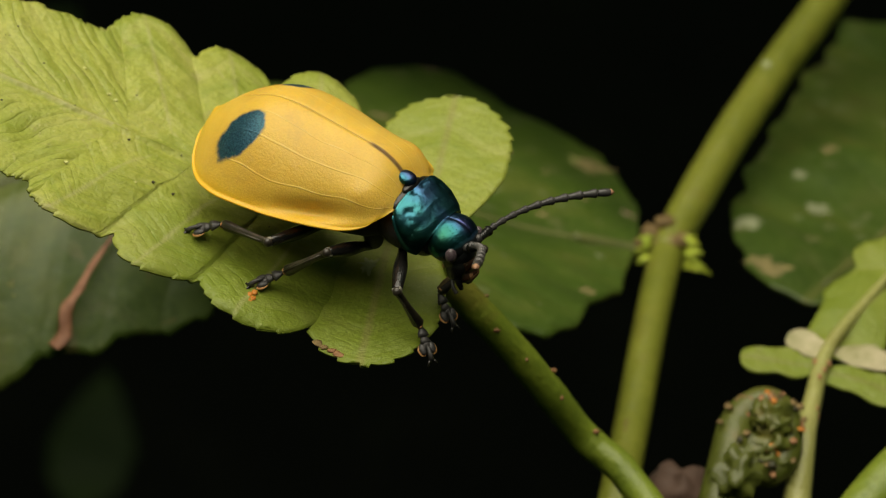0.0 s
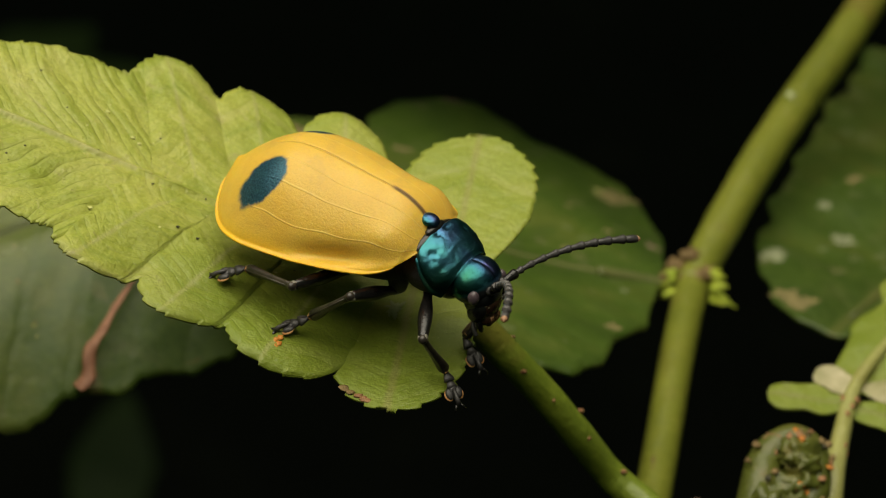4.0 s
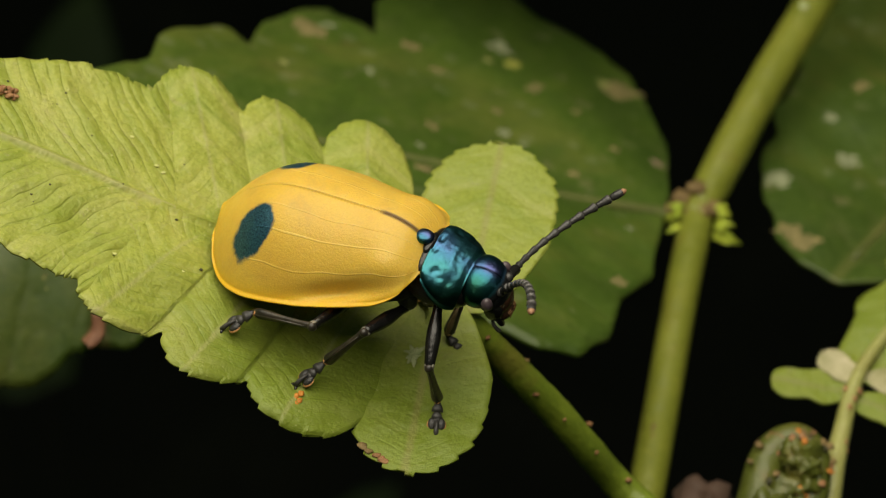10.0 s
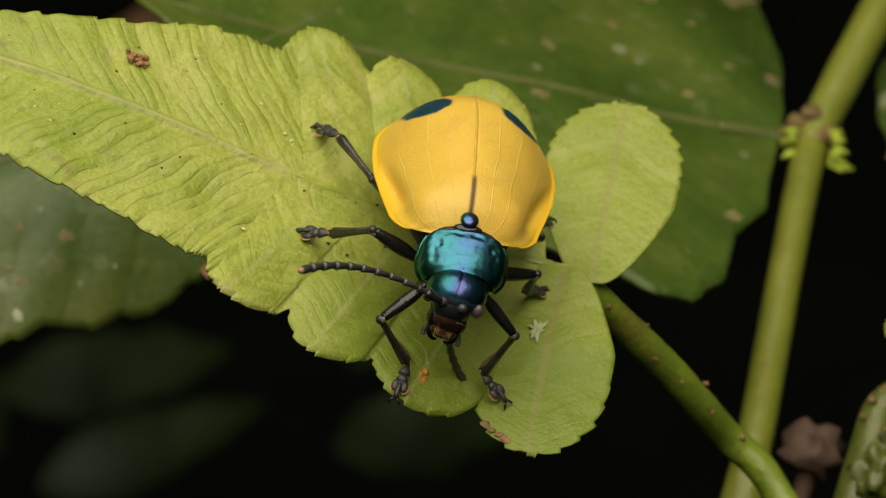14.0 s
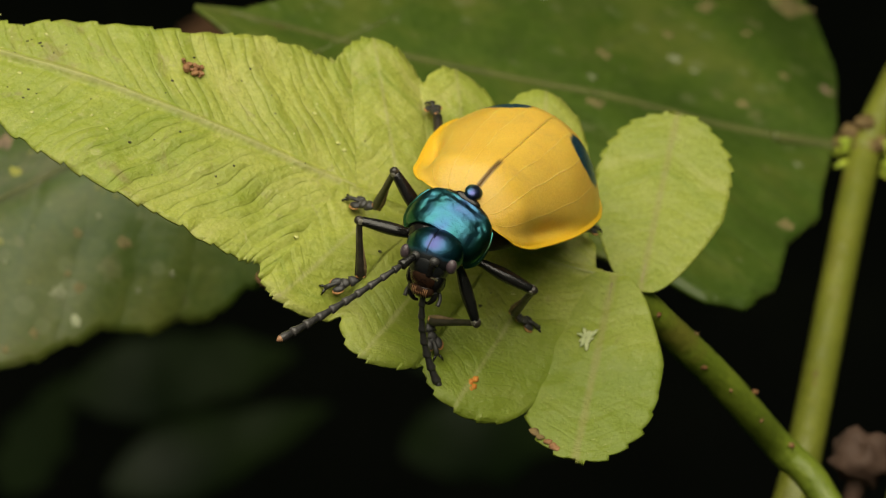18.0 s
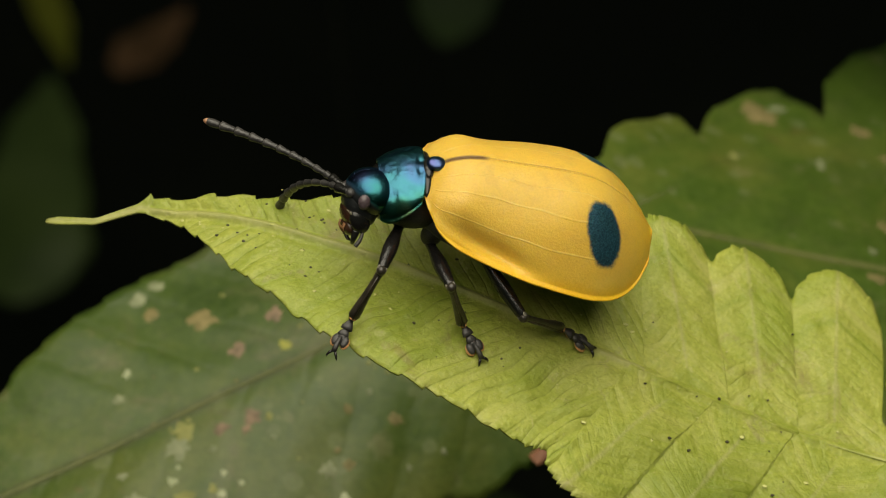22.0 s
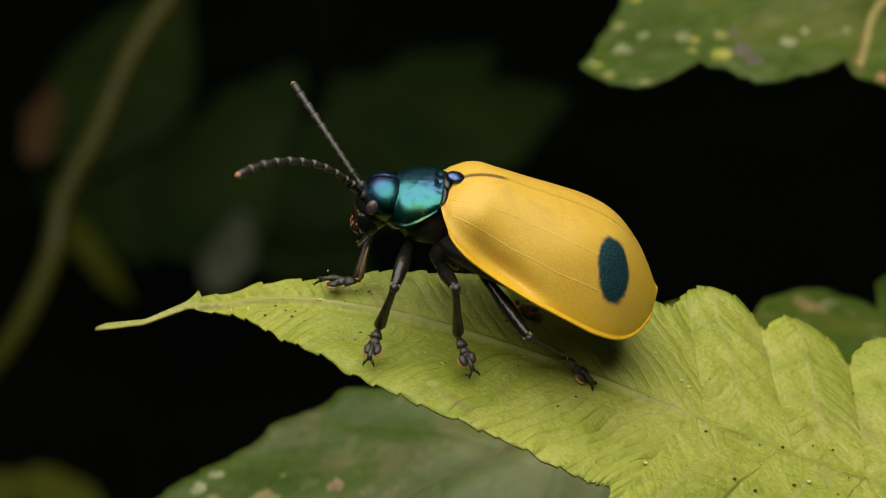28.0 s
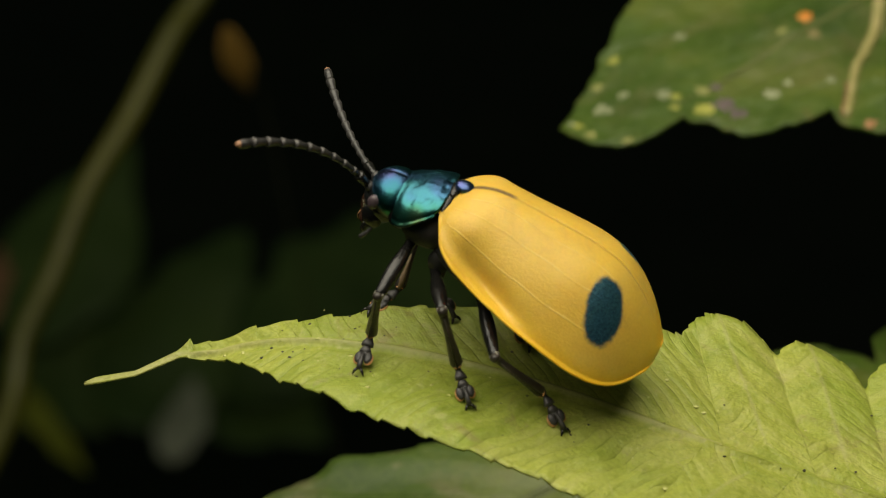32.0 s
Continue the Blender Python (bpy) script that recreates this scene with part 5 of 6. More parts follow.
def wing(sgn):
    P, UV = [], []
    us = 0.5 - 0.5 * np.cos(np.linspace(0, math.pi, 110))
    for u in us:
        x = 0.7 - 9.92 * u
        w = eased(x, WING_X, [0.52, 1.18, 1.77, 2.55, 3.28, 3.66, 3.73, 3.62, 3.32, 3.03, 2.83, 2.41, 1.80, 0.64], 0.35)
        zt = eased(x, WING_X, [-2.30, -2.26, -1.95, -1.23, -0.51, 0.13, 0.36, 0.38, 0.41, 0.46, 0.31, -0.13, -0.59, -0.88], 0.5)
        zm = eased(x, WING_X, [-2.86, -2.90, -3.06, -3.23, -3.12, -2.86, -2.54, -2.34, -2.13, -1.97, -1.68, -1.40, -1.10, -0.54], 0.5)
        row, urow = [], []
        for v in np.linspace(0, 1, 44):
            th = v * math.pi / 2
            y = -0.04 + (w + 0.04) * math.sin(th) ** 0.93
            z = zm + (zt - zm) * math.cos(th) ** 1.77
            # shoulder bump, hollow below it, and the flared rim
            z += 0.2 * math.exp(-((x + 0.75) / 0.8) ** 2 - ((v - 0.5) / 0.18) ** 2)
            k = math.exp(-((x + 2.3) / 1.5) ** 2 - ((v - 0.76 + 0.03 * (x + 2.3)) / 0.11) ** 2)
            y, z = y - 0.3 * k, z - 0.26 * k
            y += 0.16 * max(0.0, (v - 0.93) / 0.07) * min(1.0, w) * max(0.0, min(1.0, 0.2 - x))
            z += 0.05 * wob(x, y, 6, 0.5)
            row.append((x, sgn * y, z))
            urow.append((u, v))
        P.append(row)
        UV.append(urow)
    if sgn > 0:
        P = [r[::-1] for r in P]
        UV = [r[::-1] for r in UV]
    v, f, uv = sheet(P, 0.07, UV)
    return part("wing_case", v, f, WING, beetle, "yellow wing case with a blue-black spot", uv=uv)


wings = {1: wing(1), -1: wing(-1)}

P = []
for u in np.linspace(0, 1, 64):
    x = 0.6 + 1.76 * u
    w = eased(x, [0.55, 0.75, 1.0, 1.5, 2.0, 2.4], [1.48, 1.6, 1.72, 1.8, 1.7, 1.38], 0.15)
    zt = float(np.interp(x, [0.5, 1.0, 1.6, 2.1, 2.4], [-0.36, -0.42, -0.6, -0.84, -1.04]))
    zm = float(np.interp(x, [0.5, 1.1, 1.8, 2.4], [-0.95, -1.45, -2.05, -2.35]))
    row = []
    for a in np.linspace(-1, 1, 91):
        th = a * math.pi / 2
        y = w * math.sin(th)
        z = zm + (zt - zm) * math.cos(th) ** 0.8
        # a pit on each side, shallow hollows behind and before it, a dent at the base
        for px, py, sx, sy, deep in ((1.25, 1.05, 0.16, 0.12, 0.06), (1.08, 1.2, 0.13, 0.16, 0.06), (1.42, 1.25, 0.12, 0.1, 0.04), (1.75, 1.2, 0.3, 0.2, 0.06), (0.8, 0.3, 0.12, 0.2, 0.05)):
            z -= deep * math.exp(-((x - px) / sx) ** 2 - ((abs(y) - py) / sy) ** 2)
        z += 0.025 * wob(x, y, 15, 1.6) + 0.014 * wob(x, y, 16, 4.5)
        if abs(a) > 0.93:
            y *= 1 + 0.9 * (abs(a) - 0.93)
            z += 1.4 * (abs(a) - 0.93)
        edge = max(0.0, abs(u - 0.5) - 0.465) / 0.035
        z += 0.035 * edge * (1 if u > 0.5 else -0.6)
        row.append((x - 0.26 * u * abs(a) ** 3 + 0.12 * (1 - u) * abs(a) ** 3, y, z))
    P.append(row)
v, f, _ = sheet(P, 0.1)
part("pronotum", v, f, METAL, beetle, "metallic blue-green neck shield with pits")
part("waist", *blob((0.46, 0, -0.46), (0.24, 0.6, 0.19), 10, 20), BLACK, beetle, "black joint before the wing cases")
part("scutellum", *blob((0.18, 0, -0.2), (0.42, 0.37, 0.22), 14, 20), METAL, beetle, "small rounded metallic knob between the wing cases")
part("collar", *blob((0.5, 0, -1.0), (0.45, 1.35, 0.58), 12, 24), BLACK, beetle, "black collar behind the neck shield")
part("abdomen", *blob((-3.8, 0, -2.55), (4.5, 2.55, 1.0), 18, 28), SOOT, beetle, "black underside")
part("neck", *blob((1.9, 0, -2.0), (0.75, 1.4, 0.95), 12, 20), BLACK, beetle, "black neck under the shield")
part("thorax", *blob((0.8, 0, -2.15), (1.4, 1.5, 1.0), 14, 22), SOOT, beetle, "black underside of the chest")

# head, in the frame of its neck joint
NECK = Vector((2.4, 0, -1.1))
TIP_DOWN = Euler((0, radians(28), 0)).to_matrix()


def small(piece):
    return [(0.9 * v[0] - 0.12, 0.9 * v[1], 0.9 * v[2]) for v in piece[0]], piece[1]


def dome():
    """The crown of the head: broad and smooth, with a groove along the middle that forks above the face."""
    v, f = blob((0, 0, 0), (1, 1, 1), 30, 44)
    out = []
    for x, y, z in v:
        p = [0.38 + 1.14 * x, 1.36 * y * (1 - 0.1 * max(0.0, x)), -0.84 + 1.03 * z]
        groove = math.exp(-(y / 0.05) ** 2) * max(0.0, z) + 0.7 * math.exp(-((z - 0.42 + 0.5 * abs(y)) / 0.06) ** 2) * max(0.0, x)
        k = 1 - 0.045 * groove
        out.append((0.42 + (p[0] - 0.42) * k, p[1] * k, -0.82 + (p[2] + 0.82) * k))
    return out, f


head = part("head", *small(joined(dome(), blob((0.82, 0, -1.45), (0.74, 0.92, 1.05), 14, 22, TIP_DOWN))), METAL_HEAD, beetle, "metallic blue-green head")
part("face", *small(blob((1.12, 0, -1.85), (0.5, 0.74, 0.7), 12, 20, TIP_DOWN)), FACE, head, "dark brown face below the feelers")
part("clypeus", *small(blob((1.36, 0, -1.62), (0.2, 0.66, 0.17), 8, 18, TIP_DOWN, 0.5, 3)), CLYPEUS, head, "uneven pale olive bar above the mouth")
part("labrum", *small(blob((1.22, 0, -2.42), (0.36, 0.62, 0.42), 10, 18, TIP_DOWN)), FACE, head, "dark brown lip with rusty hairs")
for i in range(9):
    y = -0.36 + 0.09 * i
    part("bristle", *small(tube([(1.52, y, -2.2), (1.58, y * 0.95, -2.42), (1.5, y * 0.85, -2.68)], [0.03, 0.028, 0.01], 6)), CRUMB, head)
for sg in (1, -1):
    part("eye", *small(blob((0.99, sg * 1.13, -0.98), (0.27, 0.25, 0.35), 12, 16)), EYE, head, "grey-violet bulging eye")
    part("antenna_socket", *small(blob((1.44, sg * 0.46, -0.76), (0.22, 0.24, 0.22), 10, 14)), DULL, head)
    part("cheek", *small(blob((0.95, sg * 0.62, -2.0), (0.45, 0.3, 0.6), 10, 14, TIP_DOWN)), BLACK, head)
    jaw = [(1.05, sg * 0.58, -2.45), (1.15, sg * 0.56, -2.8), (1.12, sg * 0.36, -3.08), (1.05, sg * 0.16, -3.12)]
    part("jaw", *small(tube(curve_points(jaw, 12), np.linspace(0.19, 0.04, 12), 8)), BLACK, head, "black curved jaw")
    palp = [(0.75, sg * 0.6, -2.45), (0.92, sg * 0.8, -2.8), (1.12, sg * 0.8, -3.1)]
    part("palp", *small(tube(curve_points(palp, 9), np.linspace(0.07, 0.11, 9), 7)), DULL, head)

ANT_LEN = 7.2
SEG = [0.85, 0.4] + [0.72] * 8 + [0.78]
_k = ANT_LEN / sum(SEG)
SEG = [s * _k for s in SEG]
antennae = {}
for sg in (1, -1):
    segs = []
    for i, ln in enumerate(SEG):
        r = [0.19, 0.14][i] if i < 2 else 0.13 + 0.05 * (i - 2) / 8
        shape = [(0, 0.62), (0.08, 0.78), (0.45, 0.86), (0.8, 1.12), (0.93, 1.15), (1.0, 0.7)]
        if i == 10:
            shape = [(0, 0.62), (0.1, 0.85), (0.5, 1.0), (0.75, 0.85), (0.9, 0.55), (1.0, 0.15)]
        segs.append(part("antenna_segment", *tube([(q * ln, 0, 0) for q, _ in shape], [w * r for _, w in shape], 12), ANTENNA if i else BLACK, beetle))
        if i == 10:
            part("tip", *tube([(0.78 * ln, 0, 0), (0.9 * ln, 0, 0), (1.03 * ln, 0, 0)], [0.84 * r, 0.6 * r, 0.12 * r], 10), PALE_TIP, segs[-1], "pale brown tip")
    antennae[sg] = segs

# legs: hip, lengths of thigh, shin and foot
LEGS = {"L1": ((1.1, 0.85, -2.9), 2.7, 2.6, 1.6), "L2": ((-0.2, 1.2, -3.4), 2.7, 2.75, 1.6), "L3": ((-2.25, 1.4, -3.4), 3.1, 2.85, 1.6)}
for k in ("1", "2", "3"):
    h, a, b, c = LEGS["L" + k]
    LEGS["R" + k] = ((h[0], -h[1], h[2]), a, b, c)


def leg_parts(thigh, shin, foot):
    fem = part("thigh", *tube([(q * thigh, 0, 0) for q in np.linspace(-0.04, 1.02, 14)], [0.2, 0.21, 0.2, 0.22, 0.25, 0.28, 0.3, 0.305, 0.3, 0.28, 0.26, 0.235, 0.22, 0.12], 14, 0.85), BLACK, beetle)
    for s in (1, -1):
        part("knee_lobe", *blob((thigh * 0.975, s * 0.15, 0.0), (0.16, 0.06, 0.13), 7, 10), KNEE, fem, "pale grey knee edge")
    tib = part("shin", *joined(tube([(q * shin, 0, 0) for q in np.linspace(-0.03, 1.0, 12)], [0.13, 0.17, 0.15, 0.155, 0.16, 0.17, 0.18, 0.2, 0.22, 0.24, 0.25, 0.13], 12, 0.8),
                               tube([(0.1 * shin, 0, 0.12), (0.5 * shin, 0, 0.135), (0.94 * shin, 0, 0.19)], [0.03, 0.04, 0.05], 6),
                               blob((0, 0, 0.02), (0.2, 0.2, 0.2), 8, 12)), SHIN, beetle)
    part("brush", *tube([(0.4 * shin, 0, -0.09), (0.6 * shin, 0, -0.12), (0.8 * shin, 0, -0.15), (0.97 * shin, 0, -0.16)], [0.04, 0.09, 0.13, 0.08], 9), HAIR, tib, "tan hair brush")
    part("shin_rim", *tube([(0.95 * shin, 0.14 * math.cos(a), 0.19 * math.sin(a)) for a in np.linspace(0, 2 * math.pi, 16)], 0.035, 6), PAD, tib, "orange-tan bristle fringe")
    f = foot
    tar = part("foot", *joined(tube([(0, 0, 0), (0.08 * f, 0, 0.01), (0.2 * f, 0, 0.02), (0.29 * f, 0, 0), (0.3 * f, 0, 0)], [0.09, 0.13, 0.23, 0.25, 0.08], 12, 0.62),
                               tube([(0.27 * f, 0, 0), (0.34 * f, 0, 0.01), (0.45 * f, 0, 0.01), (0.5 * f, 0, -0.01)], [0.09, 0.17, 0.25, 0.1], 12, 0.6),
                               blob((0.61 * f, 0.19, 0.0), (0.26, 0.17, 0.11), 9, 12), blob((0.61 * f, -0.19, 0.0), (0.26, 0.17, 0.11), 9, 12),
                               blob((0.52 * f, 0, 0.02), (0.18, 0.18, 0.1), 8, 10),
                               tube([(0.52 * f, 0, 0.1), (0.66 * f, 0, 0.14), (0.8 * f, 0, 0.13), (0.96 * f, 0, 0.05)], [0.06, 0.085, 0.1, 0.115], 9)), DULL, beetle)
    for s in (0.2, -0.2):
        part("sole", *blob((0.635 * f, s * 1.08, -0.055), (0.27, 0.19, 0.08), 8, 14), PAD, tar, "orange hairy sole")
        part("claw", *tube([(0.93 * f, s * 0.25, 0.06), (1.0 * f, s * 0.7, 0.07), (1.07 * f, s * 1.05, 0.0), (1.1 * f, s * 1.1, -0.12)], [0.06, 0.058, 0.04, 0.01], 7), BLACK, tar)
    part("sole", *blob((0.25 * f, 0, -0.09), (0.22, 0.16, 0.06), 7, 10), PAD, tar, "orange hairy sole")
    return fem, tib, tar


for hip, *_ in LEGS.values():
    part("hip", *blob((hip[0], hip[1] * 0.9, hip[2] + 0.38), (0.45, 0.36, 0.58), 10, 14), SOOT, beetle)

leg_obs = {k: leg_parts(*LEGS[k][1:]) for k in ("L1", "L2", "L3", "R1", "R2", "R3")}

# where each foot stands on the leaf: from, to, x, y in millimetres
FEET = {
    "R1": [(0, 9.3, 16.7, -8.2), (9.8, 10.2, 14.9, -6.9), (10.7, 12.6, 11.8, -8.3), (13.3, 15.2, 8.35, -8.6), (16.2, 18.4, 2.7, -5.5), (18.8, 19.6, 0.3, -2.1), (20.0, 20.6, -4.3, 2.3), (21.0, 21.8, -7.1, 4.0), (22.4, 27.2, -12.1, -0.9), (28.2, 28.8, -12.9, 2.0), (29.0, 29.05, -13.2, 4.2, 1.0), (29.3, 32, -11.0, 2.7)],
    "R2": [(0, 11.6, 9.05, -6.45), (12.0, 12.1, 6.2, -5.6), (12.4, 13.6, 5.5, -5.4), (13.9, 16.4, 3.15, -2.6), (16.9, 18.4, 2.7, -0.6), (19.2, 19.7, 2.2, 4.6), (20.3, 21.2, -1.0, 5.2), (21.6, 22.6, -4.8, 4.9), (22.88, 22.92, -9.3, 4.4, 2.9), (23.0, 23.02, -9.75, 4.0, 3.0), (23.15, 23.17, -9.6, 3.8, 1.3), (23.5, 27.5, -7.2, 3.9), (28.5, 32, -7.65, 2.85)],
    "R3": [(0, 8.3, 6.2, -4.65), (8.8, 10.4, 5.8, -5.1), (10.8, 11.1, 5.1, -4.0), (11.4, 13.1, 2.35, -1.8), (13.4, 15.0, 2.9, 3.1), (16.0, 19.3, 5.0, 6.35), (20.0, 20.6, 3.6, 6.2), (21.2, 22.0, 1.0, 5.5), (22.6, 27.2, -1.8, 4.9), (28.4, 32, -4.6, 2.2)],
    "L1": [(0, 7.5, 17.35, -5.8), (8.6, 11.6, 15.85, -2.4), (12.0, 12.1, 16.4, -2.2), (12.45, 12.6, 15.5, -4.5), (12.9, 13.6, 13.5, -4.05), (13.95, 14.05, 12.7, -6.9), (14.4, 15.2, 11.8, -5.8), (16.2, 17.2, 8.6, -6.35), (17.7, 19.1, 7.6, -6.4), (19.5, 20.1, 0.55, -5.8), (20.5, 21.6, -5.85, -2.3), (22.0, 23.0, -8.7, -4.85), (23.4, 24.1, -6.75, -5.85), (24.45, 24.55, -11.1, -3.8), (24.9, 27.4, -9.4, -4.6), (28.3, 28.6, -9.8, -2.8), (28.95, 32, -10.7, -1.1)],
    "L2": [(0, 12.8, 13.4, 0.9), (13.2, 15.2, 13.5, -0.55), (16.1, 18.3, 11.35, -3.1), (18.7, 19.2, 9.9, -3.6), (19.45, 19.55, 8.4, -4.1), (19.9, 20.6, 1.75, -3.8), (20.95, 21.1, -3.8, -2.2), (21.4, 21.6, -3.5, -3.0), (22.0, 22.6, -3.25, -2.75), (22.95, 27.3, -4.4, -3.6), (28.4, 32, -6.3, -2.35)],
    "L3": [(0, 13.0, 13.0, 4.8), (13.6, 18.5, 13.2, 3.3), (18.8, 19.6, 12.5, 1.4), (19.95, 20.05, 9.0, -2.0), (20.45, 20.55, 7.0, -2.3), (20.95, 21.6, 2.7, -1.45), (21.95, 22.1, 0.7, 0.0), (22.4, 29.3, -1.5, -0.4), (29.7, 32, -2.8, -2.25)],
}


def stand(step):
    """Where a foot stands; a fifth number lifts it off the leaf."""
    x, y = step[2], step[3]
    return Vector((x, y, leaf_z(x, y) + 0.14 + (step[4] if len(step) > 4 else 0.0)))


def foot_place(steps, t):
    for i, step in enumerate(steps):
        a, b = step[0], step[1]
        if t <= b:
            if t >= a or i == 0:
                return stand(step)
            last = steps[i - 1]
            f = (t - last[1]) / (a - last[1])
            f = f * f * (3 - 2 * f)
            p, q = stand(last), stand(step)
            far = math.hypot(q.x - p.x, q.y - p.y)
            return p.lerp(q, f) + Vector((0, 0, 4 * f * (1 - f) * min(1.3, 0.25 + 0.25 * far)))
    return stand(steps[-1])


def along(a, b, up):
    """A pose at a, its x axis towards b."""
    x = (b - a).normalized()
    y = up.cross(x)
    y = y.normalized() if y.length > 1e-6 else Vector((0, 1, 0))
    z = x.cross(y)
    m = Matrix((x, y, z)).transposed().to_4x4()
    m.translation = a * MM
    return m


def turn(yaw, pitch, roll):
    m = Euler((radians(roll), radians(pitch), radians(yaw))).to_matrix().to_4x4()
    m.translation = NECK * MM
    return m


def between(rows, t):
    """Value of a table at a time, eased from row to row."""
    if t <= rows[0][0]:
        return rows[0][1:]
    for r0, r1 in zip(rows, rows[1:]):
        if t <= r1[0]:
            f = (t - r0[0]) / (r1[0] - r0[0])
            f = f * f * (3 - 2 * f)
            return [a + (b - a) * f for a, b in zip(r0[1:], r1[1:])]
    return rows[-1][1:]


def heading(az, el):
    a, e = radians(az), radians(el)
    return Vector((math.cos(e) * math.cos(a), math.cos(e) * math.sin(a), math.sin(e)))

BODY = [
    (0.0, pose(0.01501, -0.00395, 0.00192, -1.69, 8.58, -28.02)),
    (1.0, pose(0.01504, -0.00405, 0.00200, -3.28, 6.74, -28.44)),
    (2.0, pose(0.01495, -0.00414, 0.00210, -3.84, 4.58, -29.82)),
    (3.0, pose(0.01497, -0.00415, 0.00207, -4.54, 5.82, -29.26)),
    (3.5, pose(0.01492, -0.00395, 0.00198, -3.64, 6.16, -28.50)),
    (5.5, pose(0.01488, -0.00402, 0.00207, -2.11, 5.78, -28.59)),
    (6.0, pose(0.01486, -0.00401, 0.00214, -1.73, 4.90, -28.54)),
    (7.0, pose(0.01481, -0.00426, 0.00244, -0.35, 3.70, -28.78)),
    (7.5, pose(0.01461, -0.00386, 0.00246, 0.86, 2.01, -27.34)),
    (8.0, pose(0.01429, -0.00319, 0.00254, 1.65, -0.19, -23.21)),
    (8.5, pose(0.01377, -0.00253, 0.00263, 2.97, -2.42, -18.11)),
    (9.0, pose(0.01344, -0.00235, 0.00275, 4.12, -3.83, -16.07)),
    (9.5, pose(0.01338, -0.00241, 0.00293, 2.65, -4.36, -17.40)),
    (10.0, pose(0.01333, -0.00241, 0.00310, 1.02, -5.26, -18.61)),
    (10.5, pose(0.01299, -0.00230, 0.00322, -0.67, -6.99, -21.81)),
    (11.0, pose(0.01239, -0.00220, 0.00333, -3.35, -8.27, -31.05)),
    (11.5, pose(0.01228, -0.00244, 0.00351, -6.86, -5.87, -40.52)),
    (12.0, pose(0.01218, -0.00297, 0.00366, -9.65, -4.57, -49.13)),
    (12.5, pose(0.01205, -0.00303, 0.00343, -11.06, -5.68, -56.32)),
    (13.0, pose(0.01164, -0.00296, 0.00326, -12.37, -6.82, -64.98)),
    (13.5, pose(0.01081, -0.00310, 0.00350, -10.11, -8.43, -75.63)),
    (14.0, pose(0.01026, -0.00330, 0.00376, -7.62, -9.17, -84.15)),
    (14.5, pose(0.00999, -0.00345, 0.00381, -8.81, -8.93, -92.12)),
    (16.5, pose(0.00842, -0.00213, 0.00391, -11.32, -19.89, -116.77)),
    (17.0, pose(0.00832, -0.00174, 0.00384, -8.84, -19.21, -113.10)),
    (17.5, pose(0.00845, -0.00181, 0.00400, -7.75, -18.84, -110.75)),
    (18.0, pose(0.00830, -0.00224, 0.00427, -8.87, -18.78, -111.79)),
    (18.5, pose(0.00810, -0.00250, 0.00458, -11.67, -20.16, -119.06)),
    (19.0, pose(0.00744, -0.00215, 0.00496, -12.94, -21.35, -134.63)),
    (19.5, pose(0.00564, -0.00100, 0.00527, -7.59, -23.05, -153.90)),
    (20.0, pose(0.00312, 0.00041, 0.00577, -3.31, -21.90, -173.43)),
    (20.5, pose(0.00096, 0.00165, 0.00668, 0.40, -19.08, -187.28)),
    (21.0, pose(-0.00171, 0.00263, 0.00777, 4.58, -18.17, -185.78)),
    (21.5, pose(-0.00395, 0.00238, 0.00832, 5.73, -15.52, -175.74)),
    (22.0, pose(-0.00579, 0.00181, 0.00882, 5.75, -14.21, -165.16)),
    (22.5, pose(-0.00659, 0.00126, 0.00952, 3.99, -18.08, -157.37)),
    (23.0, pose(-0.00652, 0.00076, 0.01000, 1.89, -22.38, -149.57)),
    (23.5, pose(-0.00611, 0.00035, 0.01014, 0.39, -25.52, -141.59)),
    (24.0, pose(-0.00592, 0.00014, 0.01022, 0.50, -27.07, -142.92)),
    (24.5, pose(-0.00620, 0.00018, 0.01030, 2.08, -27.61, -149.30)),
    (25.0, pose(-0.00640, 0.00031, 0.01039, 2.92, -27.25, -155.08)),
    (25.5, pose(-0.00649, 0.00064, 0.01043, 4.21, -26.59, -158.08)),
    (26.0, pose(-0.00647, 0.00097, 0.01040, 5.00, -26.57, -158.54)),
    (26.5, pose(-0.00643, 0.00115, 0.01038, 5.51, -26.27, -157.97)),
    (28.5, pose(-0.00666, 0.00276, 0.00983, 7.83, -23.95, -179.04)),
    (29.0, pose(-0.00664, 0.00328, 0.00981, 7.46, -24.21, -188.15)),
    (29.5, pose(-0.00645, 0.00335, 0.00989, 6.49, -25.17, -194.79)),
    (30.0, pose(-0.00631, 0.00316, 0.01000, 6.18, -26.45, -194.81)),
    (30.5, pose(-0.00630, 0.00297, 0.01008, 6.15, -27.18, -191.97)),
    (31.0, pose(-0.00631, 0.00278, 0.01014, 6.60, -27.22, -190.27)),
    (31.5, pose(-0.00631, 0.00278, 0.01009, 7.74, -26.49, -190.76)),
    (32.0, pose(-0.00629, 0.00278, 0.01011, 8.46, -25.74, -191.50)),
]
